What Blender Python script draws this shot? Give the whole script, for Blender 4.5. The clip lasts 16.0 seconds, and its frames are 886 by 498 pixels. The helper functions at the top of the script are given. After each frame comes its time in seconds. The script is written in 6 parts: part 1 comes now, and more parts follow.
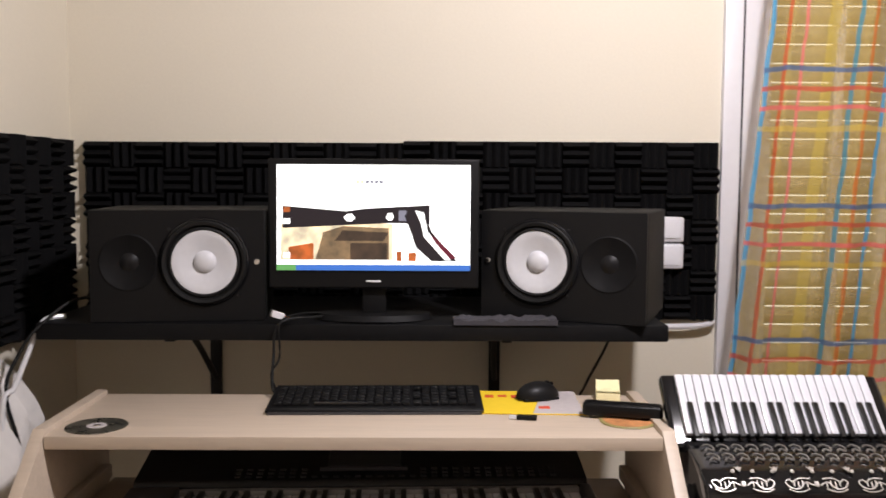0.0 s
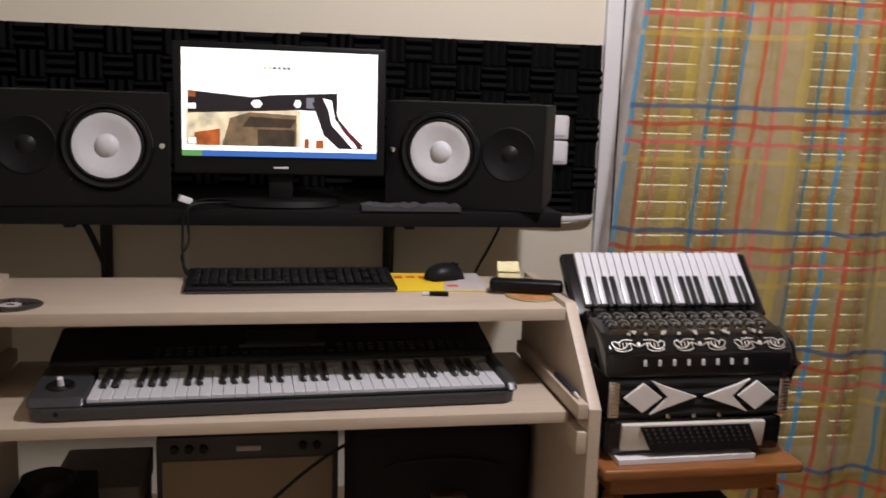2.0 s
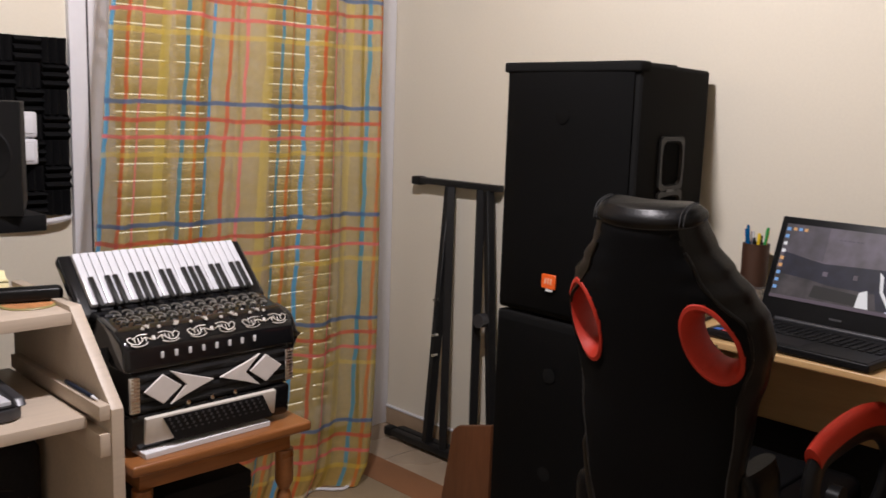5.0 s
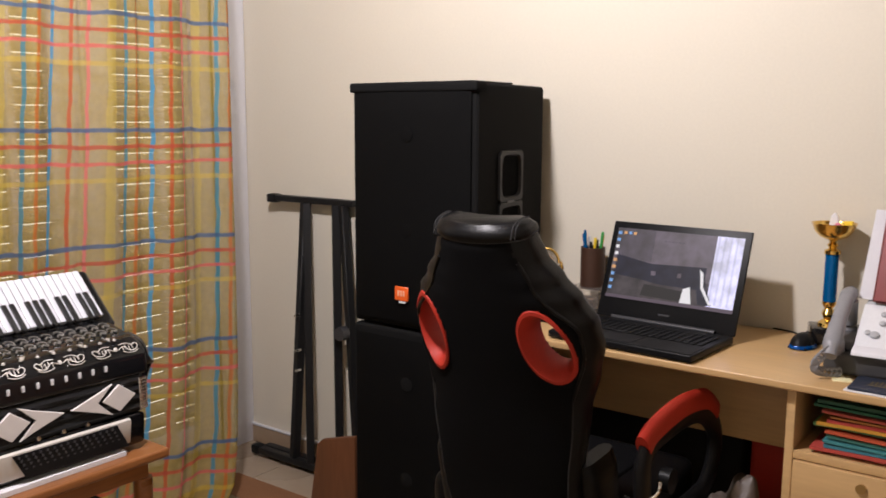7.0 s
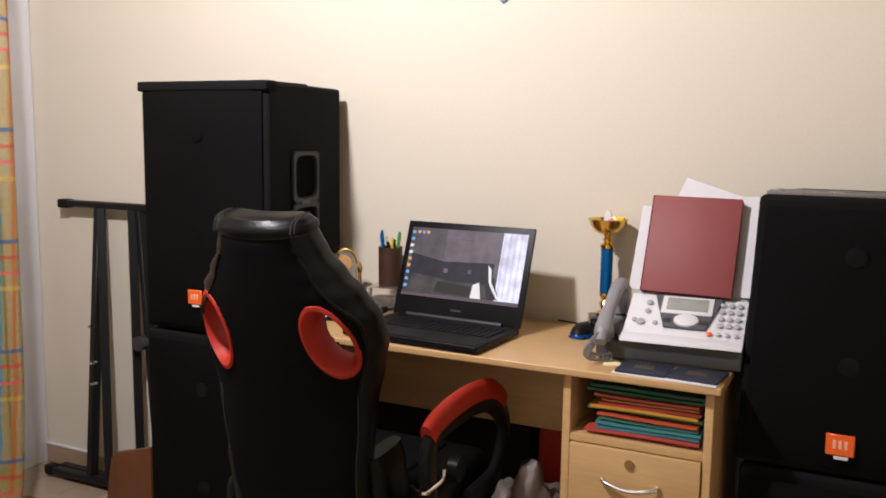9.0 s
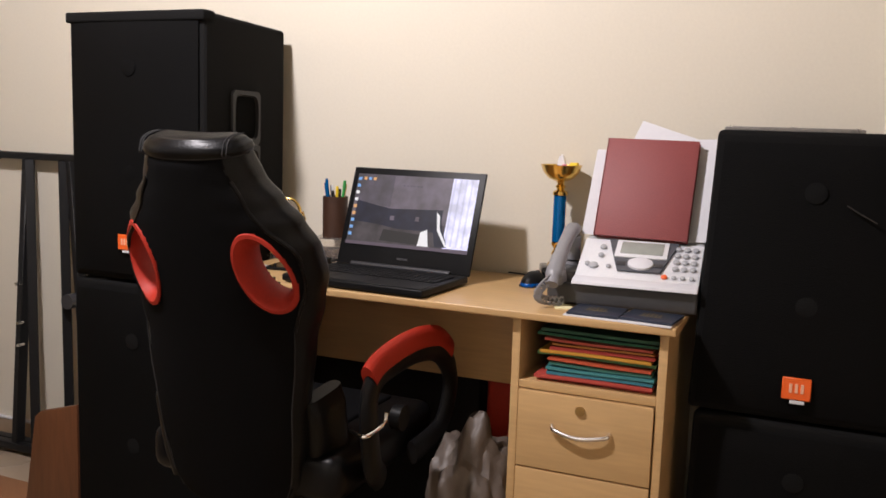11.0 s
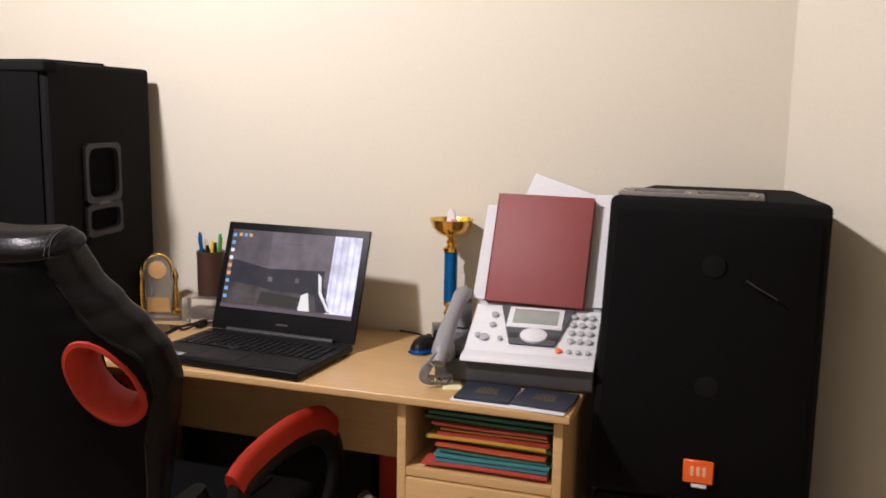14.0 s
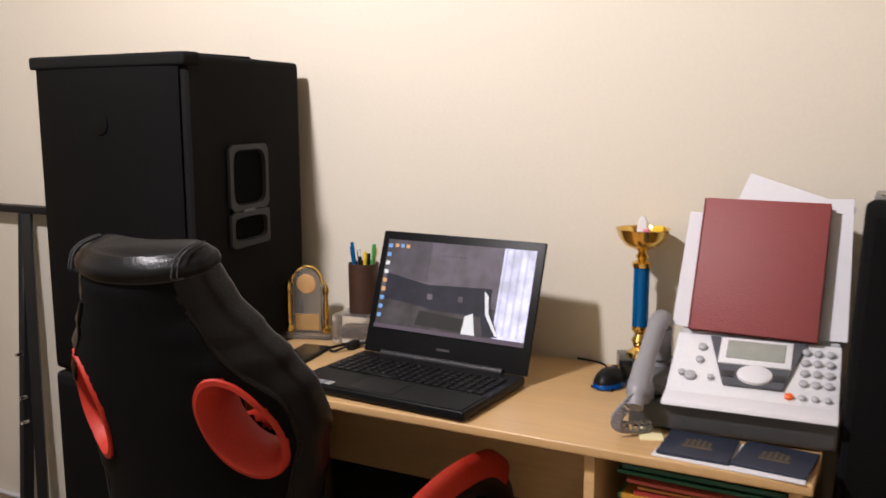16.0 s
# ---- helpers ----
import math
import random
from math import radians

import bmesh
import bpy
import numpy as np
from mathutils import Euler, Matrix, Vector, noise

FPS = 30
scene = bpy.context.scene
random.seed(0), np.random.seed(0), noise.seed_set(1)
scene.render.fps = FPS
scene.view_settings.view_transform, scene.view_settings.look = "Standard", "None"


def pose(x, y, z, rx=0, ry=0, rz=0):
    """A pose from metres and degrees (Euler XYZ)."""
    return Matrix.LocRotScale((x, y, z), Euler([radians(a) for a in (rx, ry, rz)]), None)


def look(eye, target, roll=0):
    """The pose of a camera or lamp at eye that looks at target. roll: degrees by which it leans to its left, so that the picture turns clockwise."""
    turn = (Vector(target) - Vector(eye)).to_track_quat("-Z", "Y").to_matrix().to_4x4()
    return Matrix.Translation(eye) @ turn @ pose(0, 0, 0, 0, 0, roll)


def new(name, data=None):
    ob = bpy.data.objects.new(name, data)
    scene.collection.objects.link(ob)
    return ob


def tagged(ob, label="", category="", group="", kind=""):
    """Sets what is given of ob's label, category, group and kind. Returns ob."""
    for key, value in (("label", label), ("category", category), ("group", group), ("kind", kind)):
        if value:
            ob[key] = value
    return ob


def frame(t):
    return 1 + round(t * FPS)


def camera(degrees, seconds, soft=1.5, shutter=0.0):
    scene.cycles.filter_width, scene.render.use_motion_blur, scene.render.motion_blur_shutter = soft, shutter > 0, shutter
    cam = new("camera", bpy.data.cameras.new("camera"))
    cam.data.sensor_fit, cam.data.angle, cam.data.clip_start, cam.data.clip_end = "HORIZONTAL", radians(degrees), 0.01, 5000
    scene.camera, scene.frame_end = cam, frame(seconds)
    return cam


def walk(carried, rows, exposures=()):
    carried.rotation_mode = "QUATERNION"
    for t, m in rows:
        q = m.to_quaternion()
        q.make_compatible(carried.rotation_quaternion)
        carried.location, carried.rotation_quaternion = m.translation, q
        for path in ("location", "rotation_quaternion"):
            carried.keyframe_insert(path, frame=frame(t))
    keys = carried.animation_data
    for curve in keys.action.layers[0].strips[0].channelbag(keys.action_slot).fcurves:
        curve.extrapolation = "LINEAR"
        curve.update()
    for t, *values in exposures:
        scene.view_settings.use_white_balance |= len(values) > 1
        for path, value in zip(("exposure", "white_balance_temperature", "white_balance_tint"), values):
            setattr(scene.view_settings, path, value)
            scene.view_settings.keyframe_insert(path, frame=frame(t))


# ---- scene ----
cam = camera(52.9, 16.0, soft=1.6, shutter=0.4)
PATH = [
    (0, (0.016, 0.006, 1.407), (0.033, 2.0, 1.25), 0.3),
    (0.5, (-0.063, -0.005, 1.392), (0.127, 1.978, 1.213), 0.6),
    (1, (-0.106, -0.015, 1.386), (0.191, 1.946, 1.13), 0.8),
    (1.5, (-0.119, -0.035, 1.362), (0.18, 1.921, 1.073), 1.6),
    (2, (-0.135, -0.071, 1.343), (0.222, 1.868, 1.006), 1.9),
    (2.5, (-0.162, -0.117, 1.336), (0.384, 1.772, 0.975), 2.3),
    (3, (-0.178, -0.119, 1.341), (0.559, 1.699, 0.951), 2.0),
    (3.5, (-0.227, -0.1, 1.336), (0.761, 1.602, 0.981), 1.5),
    (4, (-0.253, -0.099, 1.341), (0.91, 1.497, 1.022), 1.7),
    (4.5, (-0.254, -0.099, 1.341), (1.038, 1.397, 1.034), 1.7),
    (5, (-0.255, -0.1, 1.342), (1.137, 1.303, 1.034), 1.9),
    (5.2, (-0.246, -0.091, 1.341), (1.167, 1.291, 1.033), 1.6),
    (7.3, (-0.283, -0.22, 1.383), (1.319, 0.945, 1.109), 0.6),
    (7.5, (-0.285, -0.244, 1.364), (1.322, 0.919, 1.111), 0.9),
    (8, (-0.266, -0.289, 1.376), (1.383, 0.815, 1.125), 0.5),
    (8.5, (-0.239, -0.291, 1.37), (1.494, 0.677, 1.123), 0.7),
    (9, (-0.242, -0.292, 1.35), (1.539, 0.579, 1.091), 0.8),
    (9.2, (-0.246, -0.291, 1.355), (1.546, 0.554, 1.081), 0.9),
    (11.3, (-0.125, -0.273, 1.194), (1.7, 0.502, 0.931), 1.9),
    (11.5, (-0.107, -0.281, 1.21), (1.716, 0.499, 0.95), 1.8),
    (12, (-0.092, -0.26, 1.281), (1.761, 0.446, 1.021), 0.9),
    (12.5, (-0.07, -0.249, 1.325), (1.82, 0.322, 1.007), 1.8),
    (13, (-0.077, -0.235, 1.359), (1.837, 0.263, 1.06), 1.9),
    (13.5, (-0.024, -0.267, 1.38), (1.88, 0.256, 1.06), 1.6),
    (14, (0.07, -0.289, 1.385), (1.948, 0.328, 1.077), 1.0),
    (14.5, (0.118, -0.267, 1.389), (1.959, 0.46, 1.1), 0.9),
    (15, (0.172, -0.234, 1.373), (1.965, 0.601, 1.076), 0.3),
    (15.5, (0.26, -0.18, 1.358), (2.028, 0.697, 1.031), 0.2),
    (16, (0.336, -0.112, 1.364), (2.085, 0.807, 1.056), -0.2),
]
walk(cam, [(t, look(eye, target, roll)) for t, eye, target, roll in PATH],
     exposures=[(0.0, -0.3), (0.5, -0.42), (1.5, -0.68), (2.5, -0.68), (3.5, -0.55), (4.0, -0.46), (5.0, -0.4), (7.5, -0.08), (9.0, 0.0), (16.0, 0.0)])

# ---- light: one warm ceiling lamp in the middle of the room, faint night sky ----
world = bpy.data.worlds.new("night")
scene.world = world
world.use_nodes = True
world.node_tree.nodes["Background"].inputs[0].default_value = (0.03, 0.035, 0.05, 1)
world.node_tree.nodes["Background"].inputs[1].default_value = 0.3
bulb = bpy.data.lights.new("ceiling_bulb", "SPOT")
bulb.spot_size, bulb.spot_blend = math.radians(176), 0.12
bulb.energy, bulb.color, bulb.shadow_soft_size = 174, (1.0, 0.932, 0.976), 0.065
new("ceiling_bulb", bulb).matrix_world = pose(0.66, 1.1, 2.42)

# ---- materials ----
def link(nt, a, b):
    nt.links.new(a, b)


def mat(name, col, rough=0.5, metal=0.0, var=0.12, scale=40.0, bump=0.15, big=3.0, spec=0.5, emit=None, random_var=0.0, stretch=(1, 1, 1), dist=0.002):
    """Base colour varied at a fine and a coarse scale, with fine relief, in metres of the object."""
    m = bpy.data.materials.new(name)
    m.use_nodes = True
    nt = m.node_tree
    bsdf = nt.nodes["Principled BSDF"]
    bsdf.inputs["Roughness"].default_value = rough
    bsdf.inputs["Metallic"].default_value = metal
    bsdf.inputs["Specular IOR Level"].default_value = spec
    tc = nt.nodes.new("ShaderNodeTexCoord")
    mp = nt.nodes.new("ShaderNodeMapping")
    mp.inputs["Scale"].default_value = stretch
    link(nt, tc.outputs["Object"], mp.inputs["Vector"])
    fine, coarse = nt.nodes.new("ShaderNodeTexNoise"), nt.nodes.new("ShaderNodeTexNoise")
    for n, s, d in ((fine, scale, 4), (coarse, big, 3)):
        n.inputs["Scale"].default_value, n.inputs["Detail"].default_value = s, d
        link(nt, mp.outputs[0], n.inputs["Vector"])
    both = nt.nodes.new("ShaderNodeMath")
    both.operation = "ADD"
    link(nt, fine.outputs["Fac"], both.inputs[0])
    link(nt, coarse.outputs["Fac"], both.inputs[1])
    mr = nt.nodes.new("ShaderNodeMapRange")
    mr.inputs["From Min"].default_value, mr.inputs["From Max"].default_value = 0.6, 1.4
    mr.inputs["To Min"].default_value, mr.inputs["To Max"].default_value = 1 - var, 1 + var
    link(nt, both.outputs[0], mr.inputs["Value"])
    value = mr.outputs[0]
    if random_var:
        info = nt.nodes.new("ShaderNodeObjectInfo")
        rr = nt.nodes.new("ShaderNodeMapRange")
        rr.inputs["To Min"].default_value, rr.inputs["To Max"].default_value = 1 - random_var, 1 + random_var
        link(nt, info.outputs["Random"], rr.inputs["Value"])
        mul = nt.nodes.new("ShaderNodeMath")
        mul.operation = "MULTIPLY"
        link(nt, value, mul.inputs[0])
        link(nt, rr.outputs[0], mul.inputs[1])
        value = mul.outputs[0]
    mix = nt.nodes.new("ShaderNodeVectorMath")
    mix.operation = "SCALE"
    mix.inputs[0].default_value = col
    link(nt, value, mix.inputs["Scale"])
    link(nt, mix.outputs[0], bsdf.inputs["Base Color"])
    if bump:
        bp = nt.nodes.new("ShaderNodeBump")
        bp.inputs["Strength"].default_value, bp.inputs["Distance"].default_value = bump, dist
        link(nt, fine.outputs["Fac"], bp.inputs["Height"])
        link(nt, bp.outputs[0], bsdf.inputs["Normal"])
    rv = nt.nodes.new("ShaderNodeMapRange")
    rv.inputs["To Min"].default_value, rv.inputs["To Max"].default_value = max(0.02, rough - 0.08), min(1, rough + 0.08)
    link(nt, coarse.outputs["Fac"], rv.inputs["Value"])
    link(nt, rv.outputs[0], bsdf.inputs["Roughness"])
    if emit:
        bsdf.inputs["Emission Color"].default_value = (*col, 1)
        bsdf.inputs["Emission Strength"].default_value = emit
    return m


def screen_mat(name, col, strength, mottle=0.0, tint=(1, 1, 1)):
    """A lit display: the shown colour, broken up softly by mottle."""
    m = bpy.data.materials.new(name)
    m.use_nodes = True
    nt = m.node_tree
    b = nt.nodes["Principled BSDF"]
    b.inputs["Base Color"].default_value = (0.01, 0.01, 0.01, 1)
    b.inputs["Roughness"].default_value = 0.3
    b.inputs["Emission Strength"].default_value = strength
    b.inputs["Emission Color"].default_value = (*col, 1)
    if mottle:
        tc, n, mx = nt.nodes.new("ShaderNodeTexCoord"), nt.nodes.new("ShaderNodeTexNoise"), nt.nodes.new("ShaderNodeMix")
        n.inputs["Scale"].default_value, n.inputs["Detail"].default_value = 26, 3
        link(nt, tc.outputs["Object"], n.inputs["Vector"])
        mx.data_type = "RGBA"
        mx.inputs["A"].default_value = (*[c * (1 - mottle) for c in col], 1)
        mx.inputs["B"].default_value = (*[c * (1 + mottle) * t for c, t in zip(col, tint)], 1)
        ramp = nt.nodes.new("ShaderNodeMapRange")
        ramp.inputs["From Min"].default_value, ramp.inputs["From Max"].default_value = 0.35, 0.65
        link(nt, n.outputs["Fac"], ramp.inputs["Value"])
        link(nt, ramp.outputs[0], mx.inputs["Factor"])
        link(nt, mx.outputs["Result"], b.inputs["Emission Color"])
    return m


WALL = mat("wall_paint", (0.695, 0.645, 0.535), 0.75, var=0.03, scale=120, bump=0.12, big=1.2)
CEIL = mat("ceiling_paint", (0.60, 0.57, 0.51), 0.85, var=0.02, scale=90, bump=0.1)
TILE = mat("floor_tile", (0.36, 0.28, 0.20), 0.28, var=0.08, scale=25, bump=0.02, random_var=0.06)
GROUT = mat("grout", (0.25, 0.2, 0.15), 0.9)
BASEB = mat("skirting_tile", (0.37, 0.27, 0.18), 0.3, var=0.08, scale=30, bump=0.02)
RUG_B = mat("rug_brown", (0.27, 0.12, 0.05), 0.95, var=0.25, scale=260, bump=0.7)
RUG_C = mat("rug_beige", (0.30, 0.225, 0.135), 0.95, var=0.25, scale=240, bump=0.7)
WHITE_FRAME = mat("white_lacquer", (0.66, 0.66, 0.69), 0.35, var=0.03, scale=60, bump=0.04)
SHUTTER = mat("shutter_slat", (0.56, 0.50, 0.38), 0.24, var=0.06, scale=40, bump=0.02)
FOAM = mat("charcoal_foam", (0.0065, 0.0065, 0.007), 0.95, var=0.35, scale=300, bump=0.5, spec=0.08)
VINYL = mat("black_vinyl_wrap", (0.009, 0.009, 0.0085), 0.6, var=0.2, scale=250, bump=0.25, spec=0.3)
SHELFM = mat("black_shelf_laminate", (0.006, 0.006, 0.0065), 0.55, var=0.3, scale=60, bump=0.1, spec=0.15)
PLASTIC = mat("black_plastic", (0.0075, 0.0075, 0.008), 0.4, var=0.2, scale=150, bump=0.08, spec=0.16)
GLOSSB = mat("gloss_black", (0.008, 0.008, 0.009), 0.12, var=0.2, scale=50, bump=0.0)
RUBBER = mat("rubber", (0.007, 0.007, 0.007), 0.6, var=0.2, scale=80, bump=0.05, spec=0.25)
CONE = mat("white_woofer_cone", (0.60, 0.605, 0.635), 0.45, var=0.05, scale=70, bump=0.08)
BIRCH = mat("pale_birch_laminate", (0.53, 0.44, 0.35), 0.45, var=0.09, scale=18, bump=0.05, stretch=(0.5, 7, 7))
BEECH = mat("beech_laminate", (0.545, 0.35, 0.16), 0.33, var=0.1, scale=16, bump=0.04, stretch=(7, 0.6, 7))
WALNUT = mat("orange_brown_wood", (0.26, 0.10, 0.032), 0.3, var=0.25, scale=18, bump=0.06, stretch=(0.8, 8, 8))
DARKWOOD = mat("brown_board", (0.13, 0.05, 0.022), 0.35, var=0.25, scale=16, bump=0.06, stretch=(6, 6, 0.7))
DOORW = mat("door_wood", (0.24, 0.085, 0.026), 0.35, var=0.2, scale=14, bump=0.05, stretch=(8, 8, 0.7))
KEYW = mat("ivory_key", (0.63, 0.64, 0.68), 0.25, var=0.03, bump=0.0)
KEYB = mat("ebony_key", (0.012, 0.012, 0.012), 0.3, var=0.1, bump=0.0)
GREYM = mat("gunmetal_plastic", (0.055, 0.055, 0.06), 0.36, 0.3, var=0.1, scale=120, bump=0.05)
SYNTHB = mat("synth_black", (0.008, 0.008, 0.009), 0.42, var=0.2, scale=100, bump=0.05, spec=0.25)
BTN = mat("grey_button", (0.018, 0.018, 0.02), 0.6, spec=0.2)
LCD = mat("grey_display", (0.02, 0.021, 0.024), 0.35, var=0.05, bump=0)
SILVER = mat("silver_plastic", (0.76, 0.77, 0.80), 0.32, 0.1, var=0.05, scale=120, bump=0.03)
CHROME = mat("chrome", (0.8, 0.8, 0.8), 0.15, 1.0, var=0.04, bump=0.0)
GOLD = mat("polished_gold", (0.83, 0.55, 0.16), 0.16, 1.0, var=0.08, bump=0.0)
PAPER = mat("white_paper", (0.69, 0.69, 0.72), 0.8, var=0.03, scale=80, bump=0.05)
YELLOW = mat("yellow_print", (0.85, 0.6, 0.03), 0.5, var=0.06)
REDPRINT = mat("red_print", (0.65, 0.08, 0.03), 0.5)
GREYPRINT = mat("grey_print", (0.5, 0.46, 0.46), 0.5, var=0.12, scale=60)
POSTIT = mat("pale_yellow_paper", (0.84, 0.77, 0.45), 0.8, var=0.05)
ORANGEM = mat("orange_badge", (0.85, 0.13, 0.02), 0.35, var=0.04, bump=0.0)
LEATHER = mat("black_leatherette", (0.0045, 0.0045, 0.005), 0.33, var=0.2, scale=220, bump=0.25, spec=0.2)
MESHF = mat("black_mesh_cloth", (0.0045, 0.0045, 0.005), 0.9, var=0.3, scale=500, bump=0.4, spec=0.08)
RED = mat("red_leatherette", (0.40, 0.018, 0.005), 0.65, var=0.12, scale=180, bump=0.25)
STITCH = mat("grey_stitch", (0.022, 0.022, 0.023), 0.8)
MAROON = mat("maroon_cover", (0.23, 0.042, 0.04), 0.55, var=0.1, scale=300, bump=0.3)
NAVY = mat("navy_cover", (0.018, 0.025, 0.045), 0.45, var=0.15, scale=120, bump=0.1)
BLUEM = mat("blue_metallic", (0.0, 0.12, 0.36), 0.25, 0.35, var=0.08, bump=0.0)
GREYPH = mat("grey_handset", (0.25, 0.25, 0.265), 0.45, var=0.06, scale=120, bump=0.05)
BROWNCUP = mat("dark_brown_leather", (0.055, 0.025, 0.015), 0.5, var=0.2)
STEELB = mat("black_powder_steel", (0.009, 0.009, 0.0095), 0.45, 0.0, var=0.2, scale=200, bump=0.15, spec=0.3)
GRILLE = mat("perforated_grille", (0.0034, 0.0034, 0.0035), 0.75, 0.0, var=0.3, scale=420, bump=0.5, spec=0.08)
CARPETB = mat("speaker_carpet", (0.0088, 0.0088, 0.0088), 0.85, var=0.3, scale=350, bump=0.5, spec=0.07)
TWEED = mat("tan_grille_cloth", (0.31, 0.235, 0.165), 0.9, var=0.2, scale=320, bump=0.4)
AMPGREY = mat("grey_panel", (0.05, 0.047, 0.043), 0.55, var=0.12)
NYLON = mat("black_nylon", (0.012, 0.012, 0.013), 0.8, var=0.3, scale=160, bump=0.4, spec=0.15)
PLASTBAG = mat("greyish_plastic_bag", (0.12, 0.095, 0.078), 0.5, var=0.2, scale=25, bump=0.5, dist=0.01)
WBAG = mat("white_plastic_bag", (0.72, 0.70, 0.68), 0.35, var=0.08, scale=22, bump=0.5, dist=0.01)
SKYBLUE = mat("blue_pennant_cloth", (0.25, 0.48, 0.70), 0.8, var=0.08)
CLEAR = bpy.data.materials.new("clear_acrylic")
CLEAR.use_nodes = True
CLEAR.node_tree.nodes["Principled BSDF"].inputs["Transmission Weight"].default_value = 0.9
CLEAR.node_tree.nodes["Principled BSDF"].inputs["Roughness"].default_value = 0.05
CLEAR.node_tree.nodes["Principled BSDF"].inputs["Base Color"].default_value = (0.95, 0.9, 0.82, 1)


# ---- mesh helpers ----
def box(bm, c, s, bev=0.0, seg=2, m=None):
    """A bevelled block with centre c and size s."""
    g = bmesh.ops.create_cube(bm, size=1)
    vs = g["verts"]
    bmesh.ops.transform(bm, matrix=Matrix.Translation(c) @ Matrix.Diagonal((*s, 1)), verts=vs)
    if bev:
        es = list({e for v in vs for e in v.link_edges})
        r = bmesh.ops.bevel(bm, geom=es, offset=bev, segments=seg, affect="EDGES", profile=0.6)
        vs = list({v for f in r["faces"] for v in f.verts} | {v for v in vs if v.is_valid})
    if m is not None:
        bmesh.ops.transform(bm, matrix=m, verts=vs)
    return bm


def span(bm, x0, x1, y0, y1, z0, z1, bev=0.0, seg=2):
    return box(bm, ((x0 + x1) / 2, (y0 + y1) / 2, (z0 + z1) / 2), (x1 - x0, y1 - y0, z1 - z0), bev, seg)


def prism(bm, pts, axis, a, b, bev=0.0, seg=2):
    """A polygon in the plane square to axis, drawn out from a to b. The polygon's own axes are the other two in order x, y, z."""
    def put(p, h):
        return {"x": (h, p[0], p[1]), "y": (p[0], h, p[1]), "z": (p[0], p[1], h)}[axis]
    lo, hi = [bm.verts.new(put(p, a)) for p in pts], [bm.verts.new(put(p, b)) for p in pts]
    n = len(pts)
    fs = [bm.faces.new(lo), bm.faces.new(hi[::-1])] + [bm.faces.new((lo[i], hi[i], hi[(i + 1) % n], lo[(i + 1) % n])) for i in range(n)]
    bmesh.ops.recalc_face_normals(bm, faces=fs)
    if bev:
        es = list({e for f in fs for e in f.edges})
        bmesh.ops.bevel(bm, geom=es, offset=bev, segments=seg, affect="EDGES", profile=0.6)
    return bm


def rod(bm, p0, p1, r0, r1=None, seg=16, caps=True):
    p0, p1 = Vector(p0), Vector(p1)
    d = p1 - p0
    m = Matrix.Translation((p0 + p1) / 2) @ d.to_track_quat("Z", "Y").to_matrix().to_4x4()
    bmesh.ops.create_cone(bm, cap_ends=caps, segments=seg, radius1=r0, radius2=r0 if r1 is None else r1, depth=d.length, matrix=m)
    return bm


def lathe(bm, prof, seg=32, m=None):
    """A profile of (radius, height) turned about z."""
    rings = []
    for r, z in prof:
        if r < 1e-6:
            rings.append([bm.verts.new((0, 0, z))])
        else:
            rings.append([bm.verts.new((r * math.cos(k * math.tau / seg), r * math.sin(k * math.tau / seg), z)) for k in range(seg)])
    fs = []
    for a, b in zip(rings, rings[1:]):
        for k in range(seg):
            q = [a[k % len(a)], a[(k + 1) % len(a)], b[(k + 1) % len(b)], b[k % len(b)]]
            q = [v for i, v in enumerate(q) if v not in q[:i]]
            if len(q) > 2:
                fs.append(bm.faces.new(q))
    bmesh.ops.recalc_face_normals(bm, faces=fs)
    if m is not None:
        bmesh.ops.transform(bm, matrix=m, verts=[v for r in rings for v in r])
    return bm


def smooth_path(pts, n=8):
    pts = [Vector(p) for p in pts]
    out = []
    for i in range(len(pts) - 1):
        a, b, c, d = pts[max(i - 1, 0)], pts[i], pts[i + 1], pts[min(i + 2, len(pts) - 1)]
        for k in range(n):
            t = k / n
            out.append(0.5 * (2 * b + (c - a) * t + (2 * a - 5 * b + 4 * c - d) * t * t + (3 * b - a - 3 * c + d) * t ** 3))
    return out + [pts[-1]]


def sweep(bm, pts, r, seg=8, n=8, flat=1.0, up=(0, 0, 1)):
    """A round (or flattened) tube along a smooth path."""
    ps = smooth_path(pts, n) if n else [Vector(p) for p in pts]
    rings = []
    for i, p in enumerate(ps):
        d = (ps[min(i + 1, len(ps) - 1)] - ps[max(i - 1, 0)]).normalized()
        u = d.cross(Vector(up))
        u = (u if u.length > 1e-4 else d.cross(Vector((1, 0, 0.1)))).normalized()
        v = u.cross(d)
        rr = r[min(i * len(r) // len(ps), len(r) - 1)] if isinstance(r, (list, tuple)) else r
        rings.append([bm.verts.new(p + u * rr * math.cos(k * math.tau / seg) + v * rr * flat * math.sin(k * math.tau / seg)) for k in range(seg)])
    fs = [bm.faces.new((a[k], a[(k + 1) % seg], b[(k + 1) % seg], b[k])) for a, b in zip(rings, rings[1:]) for k in range(seg)]
    fs += [bm.faces.new(rings[0]), bm.faces.new(rings[-1])]
    bmesh.ops.recalc_face_normals(bm, faces=fs)
    return bm


def mesh_of(name, bm, material, angle=38):
    d = bpy.data.meshes.new(name)
    bm.to_mesh(d)
    bm.free()
    d.materials.append(material)
    d.shade_smooth()
    d.set_sharp_from_angle(angle=radians(angle))
    return d


